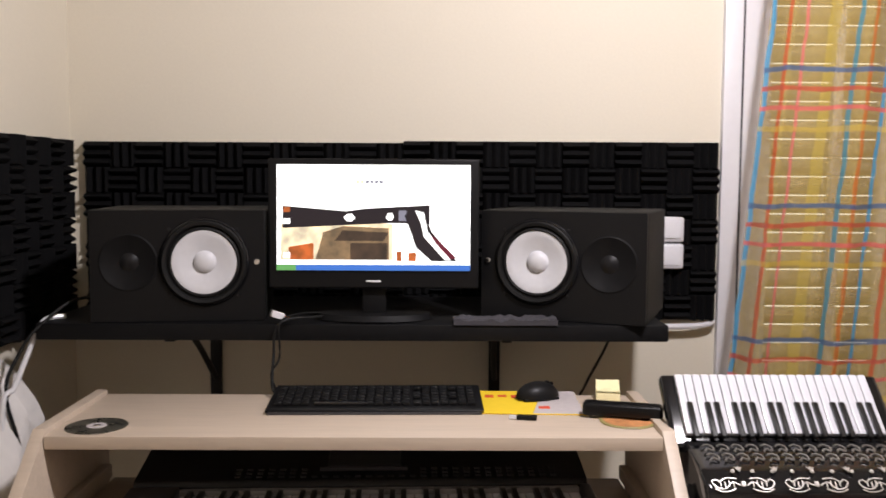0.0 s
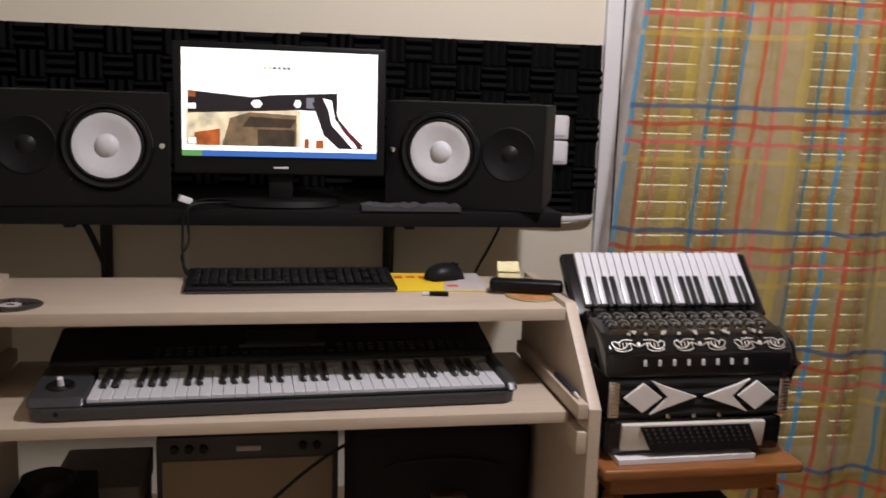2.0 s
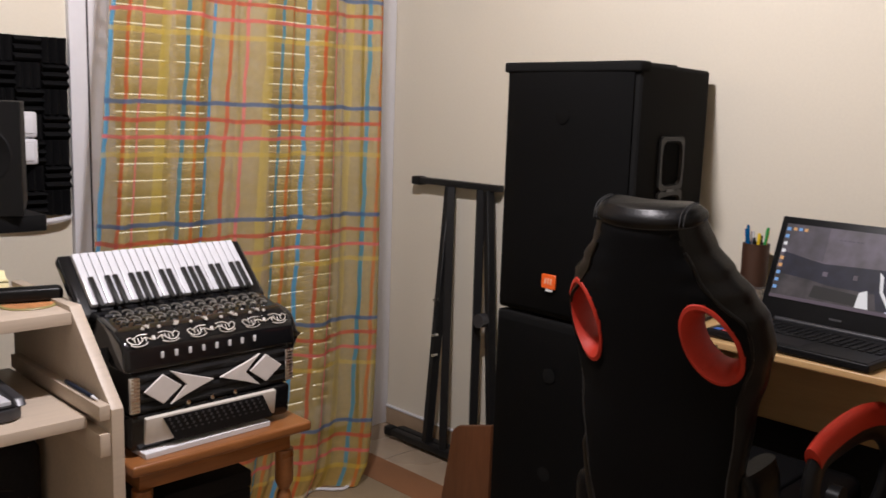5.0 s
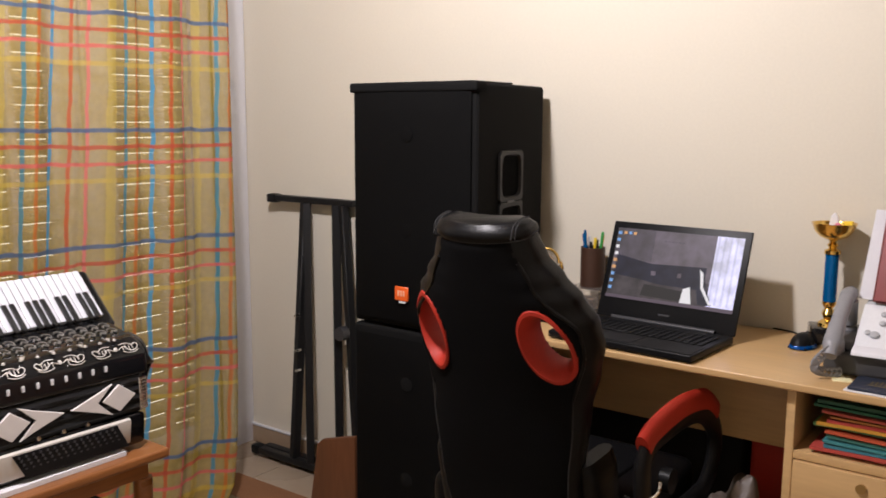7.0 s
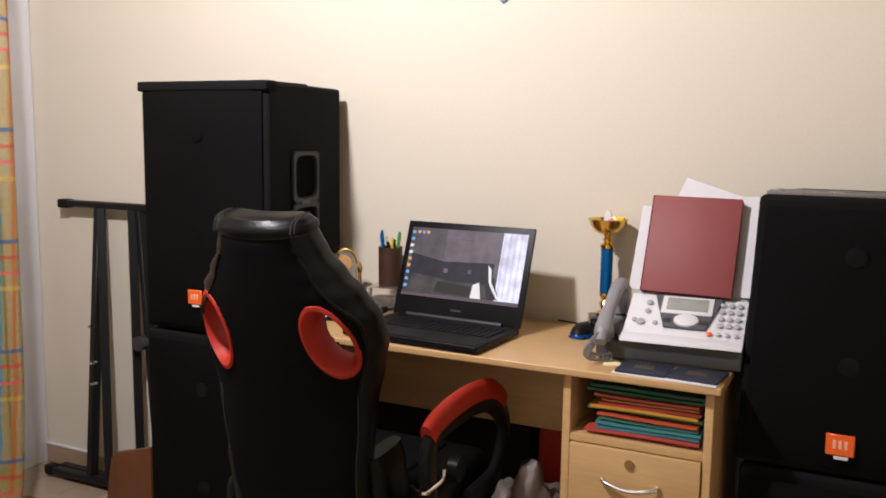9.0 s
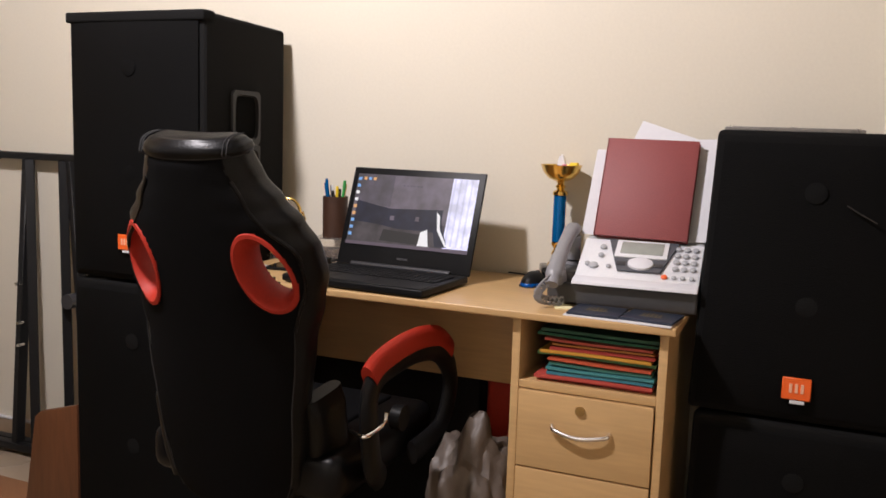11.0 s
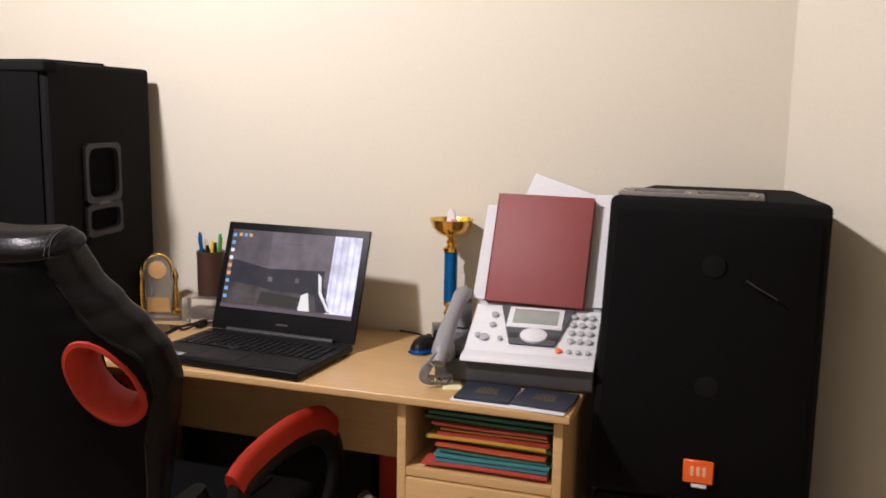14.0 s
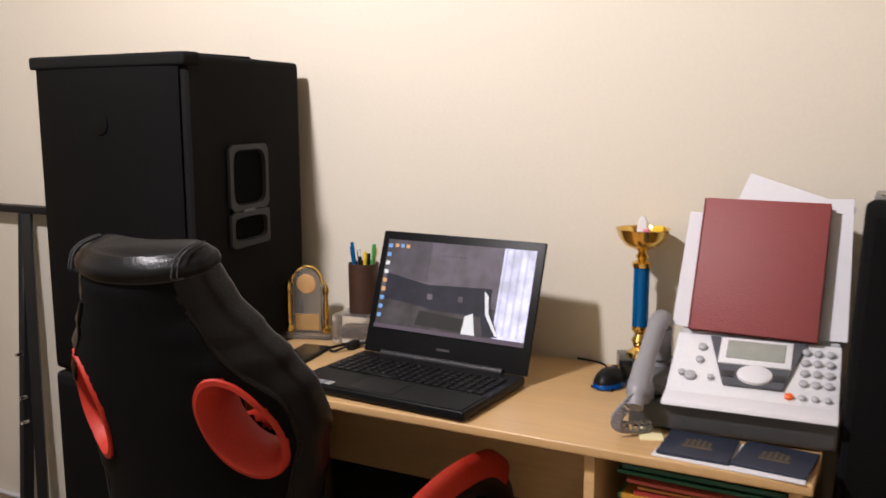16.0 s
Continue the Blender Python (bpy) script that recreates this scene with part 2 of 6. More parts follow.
def part(name, bm, material, parent, label="", m=None):
    ob = new(name, mesh_of(name, bm, material) if isinstance(bm, bmesh.types.BMesh) else bm)
    ob.parent = parent
    if m is not None:
        ob.matrix_basis = m
    return tagged(ob, label)


def thing(name, label, category, m=None, group="", kind=""):
    ob = new(name)
    ob.empty_display_size = 0.05
    ob.matrix_basis = m if m is not None else Matrix()
    return tagged(ob, label, category, group, kind)


def solo(name, bm, material, label, category="", m=None, group="", kind=""):
    ob = new(name, mesh_of(name, bm, material))
    if m is not None:
        ob.matrix_basis = m
    return tagged(ob, label, category, group, kind)


def B():
    return bmesh.new()


# ---- room shell ----
XW, XE, YN, YS, ZC = -1.08, 2.2, 2.7, -1.3, 2.62
solo("floor", span(B(), XW - 0.1, XE + 0.1, YS - 0.1, YN + 0.3, -0.1, -0.004), GROUT, "beige ceramic tile floor with narrow joints", kind="structure")
solo("ceiling", span(B(), XW - 0.1, XE + 0.1, YS - 0.1, YN + 0.12, ZC, ZC + 0.1), CEIL, "plain white painted ceiling", kind="structure")
solo("wall_west", span(B(), XW - 0.1, XW, YS, YN + 0.12, 0, ZC), WALL, "cream painted plaster wall", kind="structure")
solo("wall_east", span(B(), XE, XE + 0.1, -0.39, YN + 0.12, 0, ZC), WALL, "cream painted plaster wall behind the office desk", kind="structure")
DX0, DX1, DZ = 0.99, 2.05, 2.25
bm = B()
span(bm, XW, DX0, YN, YN + 0.12, 0, ZC)
span(bm, DX1, XE, YN, YN + 0.12, 0, ZC)
span(bm, DX0, DX1, YN, YN + 0.12, DZ, ZC)
solo("wall_north", bm, WALL, "cream painted plaster wall with a balcony door opening", kind="structure")
bm = B()
span(bm, XW - 0.1, 1.32, YS - 0.1, YS, 0, ZC)
solo("wall_south", bm, WALL, "cream painted plaster wall", kind="structure")
# slanted wall with the room door; u runs along the wall from the east corner
SL = Matrix.Translation((XE, -0.39, 0)) @ Matrix.Rotation(radians(225), 4, "Z")
bm = B()
span(bm, 0, 0.36, 0, 0.1, 0, ZC)
span(bm, 1.09, 1.29, 0, 0.1, 0, ZC)
span(bm, 0.36, 1.09, 0, 0.1, 2.07, ZC)
solo("wall_southeast", bm, WALL, "cream painted slanted wall with the room door", kind="structure", m=SL)
door = thing("door_1", "closed orange-brown wooden room door with frame", "door", SL, kind="structure")
bm = B()
span(bm, 0.36, 0.42, -0.018, 0.1, 0, 2.07, 0.004)
span(bm, 1.03, 1.09, -0.018, 0.1, 0, 2.07, 0.004)
span(bm, 0.42, 1.03, -0.018, 0.1, 2.01, 2.07, 0.004)
part("door_frame", bm, DOORW, door)
part("leaf", span(B(), 0.423, 1.027, 0.02, 0.06, 0.005, 2.005, 0.003), WALNUT, door, "lighter orange wooden door leaf")
part("door_handle", sweep(B(), [(0.96, 0.02, 1.0), (0.96, -0.03, 1.0), (0.9, -0.035, 1.0), (0.85, -0.03, 1.0)], 0.008), CHROME, door)
# skirting
for nm, a in (("baseboard_east", (XE - 0.012, XE, -0.37, YN - 0.014)), ("baseboard_north", (XW + 0.012, 0.86, YN - 0.012, YN)), ("baseboard_west", (XW, XW + 0.012, YS, YN))):
    bm = span(B(), a[0], a[1], a[2], a[3], 0, 0.072, 0.002)
    solo(nm, bm, BASEB, "brown-beige ceramic skirting tile", kind="structure")
solo("trim", span(B(), XE - 0.016, XE, 0.9, YN - 0.014, 0.0725, 0.081, 0.003), WHITE_FRAME, "white sealant bead along the skirting", kind="structure")

# ---- balcony door with shutter ----
bd = thing("window_1", "white framed double balcony door with a closed cream roller shutter", "window", kind="structure")
part("casing", span(B(), 0.872, DX0, YN - 0.022, YN + 0.02, 0, DZ + 0.1, 0.004), WHITE_FRAME, bd)
part("casing", span(B(), DX1, XE - 0.004, YN - 0.022, YN + 0.02, 0, DZ + 0.1, 0.004), WHITE_FRAME, bd)
part("casing", span(B(), DX0, DX1, YN - 0.022, YN + 0.02, DZ, DZ + 0.1, 0.004), WHITE_FRAME, bd)
part("casing_groove", span(B(), 0.925, 0.931, YN - 0.0235, YN - 0.02, 0, DZ), GREYM, bd)
for x0, a0, a1, x1 in ((DX0, 1.03, 1.37, 1.488), (1.49, 1.615, 1.945, DX1)):
    bm = B()
    span(bm, x0 + 0.002, a0, YN + 0.015, YN + 0.06, 0.02, DZ - 0.01, 0.006)
    span(bm, a1, x1 - 0.002, YN + 0.015, YN + 0.06, 0.02, DZ - 0.01, 0.006)
    span(bm, a0, a1, YN + 0.017, YN + 0.058, 0.02, 0.12, 0.004)
    span(bm, a0, a1, YN + 0.017, YN + 0.058, DZ - 0.1, DZ - 0.01, 0.004)
    part("leaf_frame", bm, WHITE_FRAME, bd, "white door leaf frame")
    part("leaf_bar", span(B(), a0 + (a1 - a0) * 0.56, a0 + (a1 - a0) * 0.56 + 0.03, YN + 0.02, YN + 0.055, 0.12, DZ - 0.1, 0.003), WHITE_FRAME, bd)
bm = B()
N = 8
prof = [(0.014 * math.sin(math.pi * k / N), -0.0272 + 0.0544 * k / N) for k in range(N + 1)]
lo = [bm.verts.new((-0.53, -p[0], p[1])) for p in prof]
hi = [bm.verts.new((0.53, -p[0], p[1])) for p in prof]
for k in range(N):
    bm.faces.new((lo[k], hi[k], hi[k + 1], lo[k + 1]))
slat = mesh_of("slat", bm, SHUTTER, 60)
for k in range(38):
    part("slat", slat, None, bd, m=pose((DX0 + DX1) / 2, YN + 0.105, 0.045 + 0.0585 * k))
bm = B()
span(bm, DX0 - 0.1, DX0, YN + 0.121, YN + 0.3, 0, DZ + 0.1)
span(bm, DX1, DX1 + 0.1, YN + 0.121, YN + 0.3, 0, DZ + 0.1)
span(bm, DX0, DX1, YN + 0.121, YN + 0.3, DZ, DZ + 0.1)
solo("wall_outer", bm, WALL, "outer reveal of the balcony door", kind="structure")
solo("backdrop", span(B(), DX0 - 0.1, DX1 + 0.1, YN + 0.301, YN + 0.31, -0.1, DZ + 0.1), screen_mat("daylight_outside", (1.0, 0.9, 0.72), 1.7), "bright daylight behind the shutter", kind="structure")

# ---- curtain ----
def curtain_mat():
    m = bpy.data.materials.new("sheer_plaid")
    m.use_nodes = True
    nt = m.node_tree
    nt.nodes.remove(nt.nodes["Principled BSDF"])
    uv = nt.nodes.new("ShaderNodeUVMap")
    sep = nt.nodes.new("ShaderNodeSeparateXYZ")
    wav = nt.nodes.new("ShaderNodeTexNoise")
    wav.inputs["Scale"].default_value = 9
    wav.inputs["Detail"].default_value = 3
    link(nt, uv.outputs[0], wav.inputs["Vector"])
    off, add = nt.nodes.new("ShaderNodeVectorMath"), nt.nodes.new("ShaderNodeVectorMath")
    off.operation, add.operation = "SCALE", "ADD"
    off.inputs["Scale"].default_value = 0.022
    link(nt, wav.outputs["Color"], off.inputs[0])
    link(nt, uv.outputs[0], add.inputs[0])
    link(nt, off.outputs[0], add.inputs[1])
    link(nt, add.outputs[0], sep.inputs[0])
    wob = nt.nodes.new("ShaderNodeTexNoise")
    wob.inputs["Scale"].default_value = 60
    link(nt, uv.outputs[0], wob.inputs["Vector"])

    def mth(op, a, b=None):
        n = nt.nodes.new("ShaderNodeMath")
        n.operation = op
        for i, v in enumerate((a, b)):
            if v is None:
                continue
            if isinstance(v, (int, float)):
                n.inputs[i].default_value = v
            else:
                link(nt, v, n.inputs[i])
        return n.outputs[0]
    weave = mth("ADD", mth("MULTIPLY", wob.outputs["Fac"], 0.35), 0.82)
    base = nt.nodes.new("ShaderNodeVectorMath")
    base.operation = "SCALE"
    base.inputs[0].default_value = (0.56, 0.415, 0.115)
    link(nt, weave, base.inputs["Scale"])
    col, dens = base.outputs[0], None
    vert = [(0.02, 0.015, (0.03, 0.36, 0.68)), (0.085, 0.013, (0.58, 0.09, 0.03)), (0.145, 0.012, (0.80, 0.20, 0.19)), (0.225, 0.035, (0.66, 0.50, 0.06)), (0.30, 0.015, (0.04, 0.29, 0.42)), (0.345, 0.013, (0.58, 0.16, 0.03))]
    horz = [(0.248, 0.014, (0.06, 0.14, 0.30)), (0.196, 0.013, (0.58, 0.09, 0.05)), (0.144, 0.012, (0.78, 0.15, 0.14)), (0.09, 0.015, (0.78, 0.55, 0.05))]
    for axis, per, lines in ((0, 0.40, vert), (1, 0.367, horz)):
        t = mth("MULTIPLY", mth("FRACT", mth("DIVIDE", sep.outputs[axis], per)), per)
        for c, w, rgb in lines:
            mask = mth("MULTIPLY", mth("MINIMUM", mth("MAXIMUM", mth("MULTIPLY", mth("SUBTRACT", w / 2 + 0.0025, mth("ABSOLUTE", mth("SUBTRACT", t, c))), 200), 0.0), 1.0), 0.48 if rgb[1] > 0.45 else 0.88)
            mx = nt.nodes.new("ShaderNodeMix")
            mx.data_type = "RGBA"
            link(nt, mask, mx.inputs["Factor"])
            link(nt, col, mx.inputs["A"])
            mx.inputs["B"].default_value = (*rgb, 1)
            col = mx.outputs["Result"]
            dens = mask if dens is None else mth("MAXIMUM", dens, mask)
    dif, tra, clr = nt.nodes.new("ShaderNodeBsdfDiffuse"), nt.nodes.new("ShaderNodeBsdfTranslucent"), nt.nodes.new("ShaderNodeBsdfTransparent")
    link(nt, col, dif.inputs["Color"])
    link(nt, col, tra.inputs["Color"])
    a, b = nt.nodes.new("ShaderNodeMixShader"), nt.nodes.new("ShaderNodeMixShader")
    a.inputs[0].default_value = 0.3
    link(nt, dif.outputs[0], a.inputs[1])
    link(nt, tra.outputs[0], a.inputs[2])
    link(nt, mth("ADD", mth("MULTIPLY", dens, 0.38), 0.52), b.inputs[0])
    link(nt, clr.outputs[0], b.inputs[1])
    link(nt, a.outputs[0], b.inputs[2])
    link(nt, b.outputs[0], nt.nodes["Material Output"].inputs["Surface"])
    return m


def curtain_panel(x0t, x1t, x0b, x1b, phase, du):
    bm = B()
    uvl = bm.loops.layers.uv.new("UVMap")
    nx, nz, ztop = 130, 40, 2.45
    grid, us = [], []
    for j in range(nz + 1):
        v = j / nz
        z = 0.015 + (ztop - 0.015) * v
        row, ur, prev = [], [], None
        for i in range(nx + 1):
            u = i / nx
            w = min(1.0, v / 0.9)
            wr = w ** 0.42
            xl, xr = x0b * (1 - w) + x0t * w, x1b * (1 - wr) + x1t * wr
            x = xl + (xr - xl) * u
            amp = 0.028 - 0.008 * v
            y = 2.43 - 0.16 * (1 - v) * u - 0.02 * (1 - v)
            y += amp * math.sin(2 * math.pi * (5.2 * u + 0.25 * math.sin(5 * u + phase)) + phase) + 0.5 * amp * math.sin(2 * math.pi * 9.1 * u + 1.7 * phase + 0.8 * v)
            x += 0.012 * math.sin(2 * math.pi * 5.2 * u + phase + 1.3) + 0.006 * math.sin(5 * v + 9 * u)
            p = Vector((x, y, z))
            row.append(bm.verts.new(p))
            ur.append(0 if prev is None else ur[-1] + math.hypot(p.x - prev.x, p.y - prev.y))
            prev = p
        grid.append(row)
        us.append([q + du for q in ur])
    for j in range(nz):
        for i in range(nx):
            f = bm.faces.new((grid[j][i], grid[j][i + 1], grid[j + 1][i + 1], grid[j + 1][i]))
            for lp, (jj, ii) in zip(f.loops, ((j, i), (j, i + 1), (j + 1, i + 1), (j + 1, i))):
                lp[uvl].uv = (us[nz // 2][ii] * 0.7 + us[jj][ii] * 0.3, grid[jj][ii].co.z)
    return bm


SHEER = curtain_mat()
curt = thing("curtain", "sheer yellow plaid curtain with blue and red stripes", "curtain")
part("cloth", curtain_panel(0.95, 1.905, 0.73, 1.69, 0.6, 0.0), SHEER, curt)
part("hem", sweep(B(), [(0.74 + 0.94 * k / 12, 2.405 - 0.16 * k / 12 + 0.026 * math.sin(2.7 * k), 0.014) for k in range(13)], 0.006, 6, 3), PAPER, curt, "white stitched bottom hem")
part("curtain_rod", rod(B(), (0.8, 2.43, 2.46), (2.1, 2.43, 2.46), 0.014), WALNUT, curt, "wooden curtain rod")
for x in (0.85, 2.05):
    part("rod_bracket", span(B(), x - 0.012, x + 0.012, 2.43, YN, 2.44, 2.475, 0.003), WALNUT, curt)
# ---- acoustic foam panels ----
def ridge_block(w, h, d, across):
    """One block of three joined ridges; faces -y; origin at its lower left back."""
    n, run, m = 3, (h if across else w), 6
    top = [(run * k / (n * m), -0.017 - (d - 0.017) * (0.5 - 0.5 * math.cos(math.tau * k / m)) ** 0.8) for k in range(n * m + 1)]
    poly = [(0, -0.0155)] + top + [(run, -0.0155)]
    if across:
        return prism(B(), [(y, x) for x, y in poly], "x", 0.0004, w - 0.0004)
    return prism(B(), poly, "z", 0.0004, h - 0.0004)


FNX, FNZ = 6, 7
foam_blocks = {}


def foam_panel(w, h, m, label, seed):
    t = thing("foam_panel", label, "acoustic foam", m, "wall foam panels")
    part("backing", span(B(), 0, w, -0.0154, 0, 0, h), FOAM, t)
    bw, bh = w / FNX, h / FNZ
    rnd = random.Random(seed)
    for i in range(FNX):
        for j in range(FNZ):
            k = ((i + j) % 2, rnd.randrange(3), round(w, 3), round(h, 3))
            if k not in foam_blocks:
                foam_blocks[k] = mesh_of("wedge_block", ridge_block(bw, bh, 0.034 + 0.004 * k[1], k[0] == 0), FOAM)
            part("wedge_block", foam_blocks[k], None, t, m=pose(i * bw, 0, j * bh))


FZ0, FZ1 = 0.985, 1.515
xs = [-1.03, -0.556, -0.08, 0.395, 0.866]
for k, (a, b) in enumerate(zip(xs, xs[1:])):
    top = FZ1 + (0.004 if k >= 2 else -0.002)
    foam_panel(b - a - 0.002, top - FZ0, pose(a, YN - 0.001, FZ0), "charcoal wedge acoustic foam panel glued to the wall", k)
for k in range(3):
    foam_panel(0.468, FZ1 - FZ0, pose(XW + 0.001, YN - 0.055 - 0.47 * (k + 1), FZ0, 0, 0, 90), "charcoal wedge acoustic foam panel glued to the side wall", 10 + k)
sw = thing("wall_switch", "white plastic double wall switch set into the foam", "switch", pose(0.715, YN, 1.22))
for z0, z1 in ((-0.078, -0.002), (0.002, 0.078)):
    p = part("plate", span(B(), -0.04, 0.04, -0.062, -0.004, z0, z1, 0.01, 3), WHITE_FRAME, sw)
    part("rocker", span(B(), -0.028, 0.028, -0.066, -0.062, z0 + 0.012, z1 - 0.012, 0.003), PAPER, p)
solo("cable_duct", sweep(B(), [(0.6, YN - 0.03, 0.968), (0.75, YN - 0.035, 0.966), (0.84, YN - 0.03, 0.972), (0.862, YN - 0.012, 0.982)], 0.009, 8, 6), WHITE_FRAME,
     "white plastic cable duct under the foam", "cable duct")

# ---- wall shelf ----
SZ = 1.058
shelf = thing("wall_shelf", "long black wooden wall shelf on steel brackets", "shelf")
part("board", span(B(), -0.94, 0.578, 2.12, 2.64, SZ - 0.04, SZ, 0.004), SHELFM, shelf)
for x in (-0.65, 0.197):
    br = part("bracket", span(B(), x - 0.017, x + 0.017, 2.684, 2.699, 0.74, SZ - 0.041, 0.003), STEELB, shelf, "black steel bracket")
    part("arm", span(B(), x - 0.013, x + 0.013, 2.22, 2.683, SZ - 0.062, SZ - 0.0405, 0.003), STEELB, br)
    part("strut", sweep(B(), [(x, 2.684, 0.80), (x - 0.012, 2.55, 0.92), (x - 0.014, 2.42, SZ - 0.06)], 0.009, 8, 5), STEELB, br)


# ---- studio monitors ----
def holed(bm, cx, cz, r, x0, x1, z0, z1, y):
    """A flat plate in x, z with a round hole."""
    angs = sorted([math.tau * k / 48 for k in range(48)] + [math.atan2(z - cz, x - cx) % math.tau for x in (x0, x1) for z in (z0, z1)])
    inner, outer = [], []
    for a in angs:
        c, s = math.cos(a), math.sin(a)
        k = min((x1 - cx) / c if c > 1e-9 else ((x0 - cx) / c if c < -1e-9 else 9), (z1 - cz) / s if s > 1e-9 else ((z0 - cz) / s if s < -1e-9 else 9))
        inner.append(bm.verts.new((cx + r * c, y, cz + r * s)))
        outer.append(bm.verts.new((cx + k * c, y, cz + k * s)))
    for i in range(len(angs)):
        j = (i + 1) % len(angs)
        bm.faces.new((inner[i], outer[i], outer[j], inner[j]))


def studio_monitor(m, flip, label):
    """Lying on its side: 0.41 wide, 0.27 high, 0.33 deep, the face enlarged to fit the camera's view. Faces -y, front
    at y = 0. flip: 1 puts the woofer at +x.
    """
    t = thing("studio_speaker", label, "speaker", m, "studio speakers")
    part("cabinet", span(B(), -0.207, 0.207, 0.012, 0.334, 0, 0.272, 0.006, 3), VINYL, t)
    xm = -0.04 * flip
    for cx, r, xa, xb, nm in ((0.062 * flip, 0.0855, min(xm, 0.205 * flip), max(xm, 0.205 * flip), "woofer_baffle"), (-0.116 * flip, 0.066, min(xm, -0.205 * flip), max(xm, -0.205 * flip), "tweeter_baffle")):
        bm = B()
        holed(bm, cx, 0.145, r, xa, xb, 0.002, 0.270, 0.0)
        part(nm, bm, PLASTIC, t)
    bm = B()
    loops = [[bm.verts.new((x, y, z)) for x, z in ((-0.2055, 0.0015), (0.2055, 0.0015), (0.2055, 0.2705), (-0.2055, 0.2705))] for y in (0.0, 0.0125)]
    for k in range(4):
        bm.faces.new((loops[0][k], loops[0][(k + 1) % 4], loops[1][(k + 1) % 4], loops[1][k]))
    part("baffle_edge", bm, PLASTIC, t)
    q = Matrix.Rotation(radians(90), 4, "X")
    c = Matrix.Translation((0.062 * flip, 0, 0.145)) @ q
    w = part("woofer_surround", lathe(B(), [(0.1035, -0.002), (0.1025, 0.007), (0.098, 0.011), (0.091, 0.009), (0.088, 0.002), (0.0855, 0.0), (0.0845, 0.005), (0.081, 0.007), (0.0775, 0.003), (0.0765, 0.0)], 56, c), RUBBER, t)
    part("cone", lathe(B(), [(0.0775, 0.0025), (0.075, 0.003), (0.06, -0.001), (0.04, -0.0065), (0.026, -0.0105)], 56, c), CONE, w, "white woofer cone")
    # extra gloss ring, added so the surround edge carries its highlight
    part("glint_ring", lathe(B(), [(0.1085, 0.0), (0.1075, 0.0035), (0.1055, 0.0075), (0.103, 0.0095)], 56, c), GLOSSB, w, "glossy black ring added to catch the rim highlight")
    part("dust_cap", lathe(B(), [(0.0275, -0.0102), (0.0245, -0.004), (0.018, 0.0005), (0.009, 0.003), (0, 0.0036)], 40, c), CONE, w)
    for k in range(4):
        a = radians(45 + 90 * k)
        part("screw", lathe(B(), [(0.004, 0.002), (0.003, 0.004), (0, 0.004)], 10, Matrix.Translation((0.062 * flip + 0.1135 * math.cos(a), -0.001, 0.145 + 0.1135 * math.sin(a))) @ q), STEELB, t)
    c = Matrix.Translation((-0.116 * flip, 0, 0.145)) @ q
    tw = part("tweeter_guide", lathe(B(), [(0.07, 0.0005), (0.066, 0.002), (0.058, -0.001), (0.04, -0.008), (0.022, -0.0105)], 48, c), SHELFM, t)
    part("dome", lathe(B(), [(0.0225, -0.0105), (0.013, -0.005), (0.0, -0.002)], 32, c), SYNTHB, tw)
    part("badge", lathe(B(), [(0.0075, 0), (0.0075, 0.003), (0.006, 0.0045), (0, 0.0045)], 20, Matrix.Translation((0.187 * flip, -0.0005, 0.145)) @ q), CHROME, t, "round metal badge")
    return t


studio_monitor(pose(-0.605, 2.15, SZ, 0, 0, 7), 1, "black studio speaker lying sideways with a white woofer cone")
studio_monitor(pose(0.324, 2.172, SZ, 0, 0, -21), -1, "black studio speaker lying sideways, turned inwards, white woofer cone")

# ---- computer monitor ----
mon = thing("computer_monitor", "black widescreen computer monitor switched on, standing on the shelf", "monitor", pose(-0.1365, 2.19, SZ, -2.0))
part("bezel", span(B(), -0.26, 0.26, 0.0, 0.03, 0.078, 0.398, 0.006, 3), PLASTIC, mon)
part("back_shell", span(B(), -0.2, 0.2, 0.03, 0.06, 0.12, 0.37, 0.012), PLASTIC, mon)
part("badge", span(B(), -0.018, 0.018, -0.002, 0.001, 0.094, 0.099, 0.001), SILVER, mon, "small silver badge")
part("stand_neck", span(B(), -0.03, 0.03, 0.02, 0.045, 0.01, 0.09, 0.006), SHELFM, mon)
bm = B()
bmesh.ops.create_cone(bm, cap_ends=True, segments=40, radius1=0.15, radius2=0.14, depth=0.014, matrix=Matrix.Translation((0, 0.03, 0.009)) @ Matrix.Diagonal((1, 0.62, 1, 1)))
part("stand_base", bm, SHELFM, mon)


def flat(pts, y, w, h, x0, z0):
    """A flat patch on a screen; points run 0..1 across and up the screen."""
    bm = B()
    bm.faces.new([bm.verts.new((x0 + u * w, y, z0 + v * h)) for u, v in pts])
    return bm


scr_white = screen_mat("screen_white", (1.0, 0.985, 0.97), 2.6)
scr_cream = screen_mat("screen_cream", (1.0, 0.86, 0.62), 1.5, 0.4, (1, 0.9, 0.8))
scr_tan = screen_mat("screen_tan", (0.62, 0.42, 0.24), 0.55, 0.4, (1, 0.9, 0.8))
scr_brown = screen_mat("screen_brown", (0.25, 0.16, 0.11), 0.35, 0.4, (1, 0.9, 0.8))
scr_orange = screen_mat("screen_orange", (0.9, 0.22, 0.05), 0.75, 0.4, (1, 0.9, 0.8))
scr_dark = screen_mat("screen_dark", (0.035, 0.02, 0.035), 0.45)
scr_blue = screen_mat("screen_blue", (0.08, 0.28, 0.95), 0.9)
scr_green = screen_mat("screen_green", (0.25, 0.7, 0.2), 0.8)
scr_maroon = screen_mat("screen_maroon", (0.4, 0.03, 0.08), 0.5)
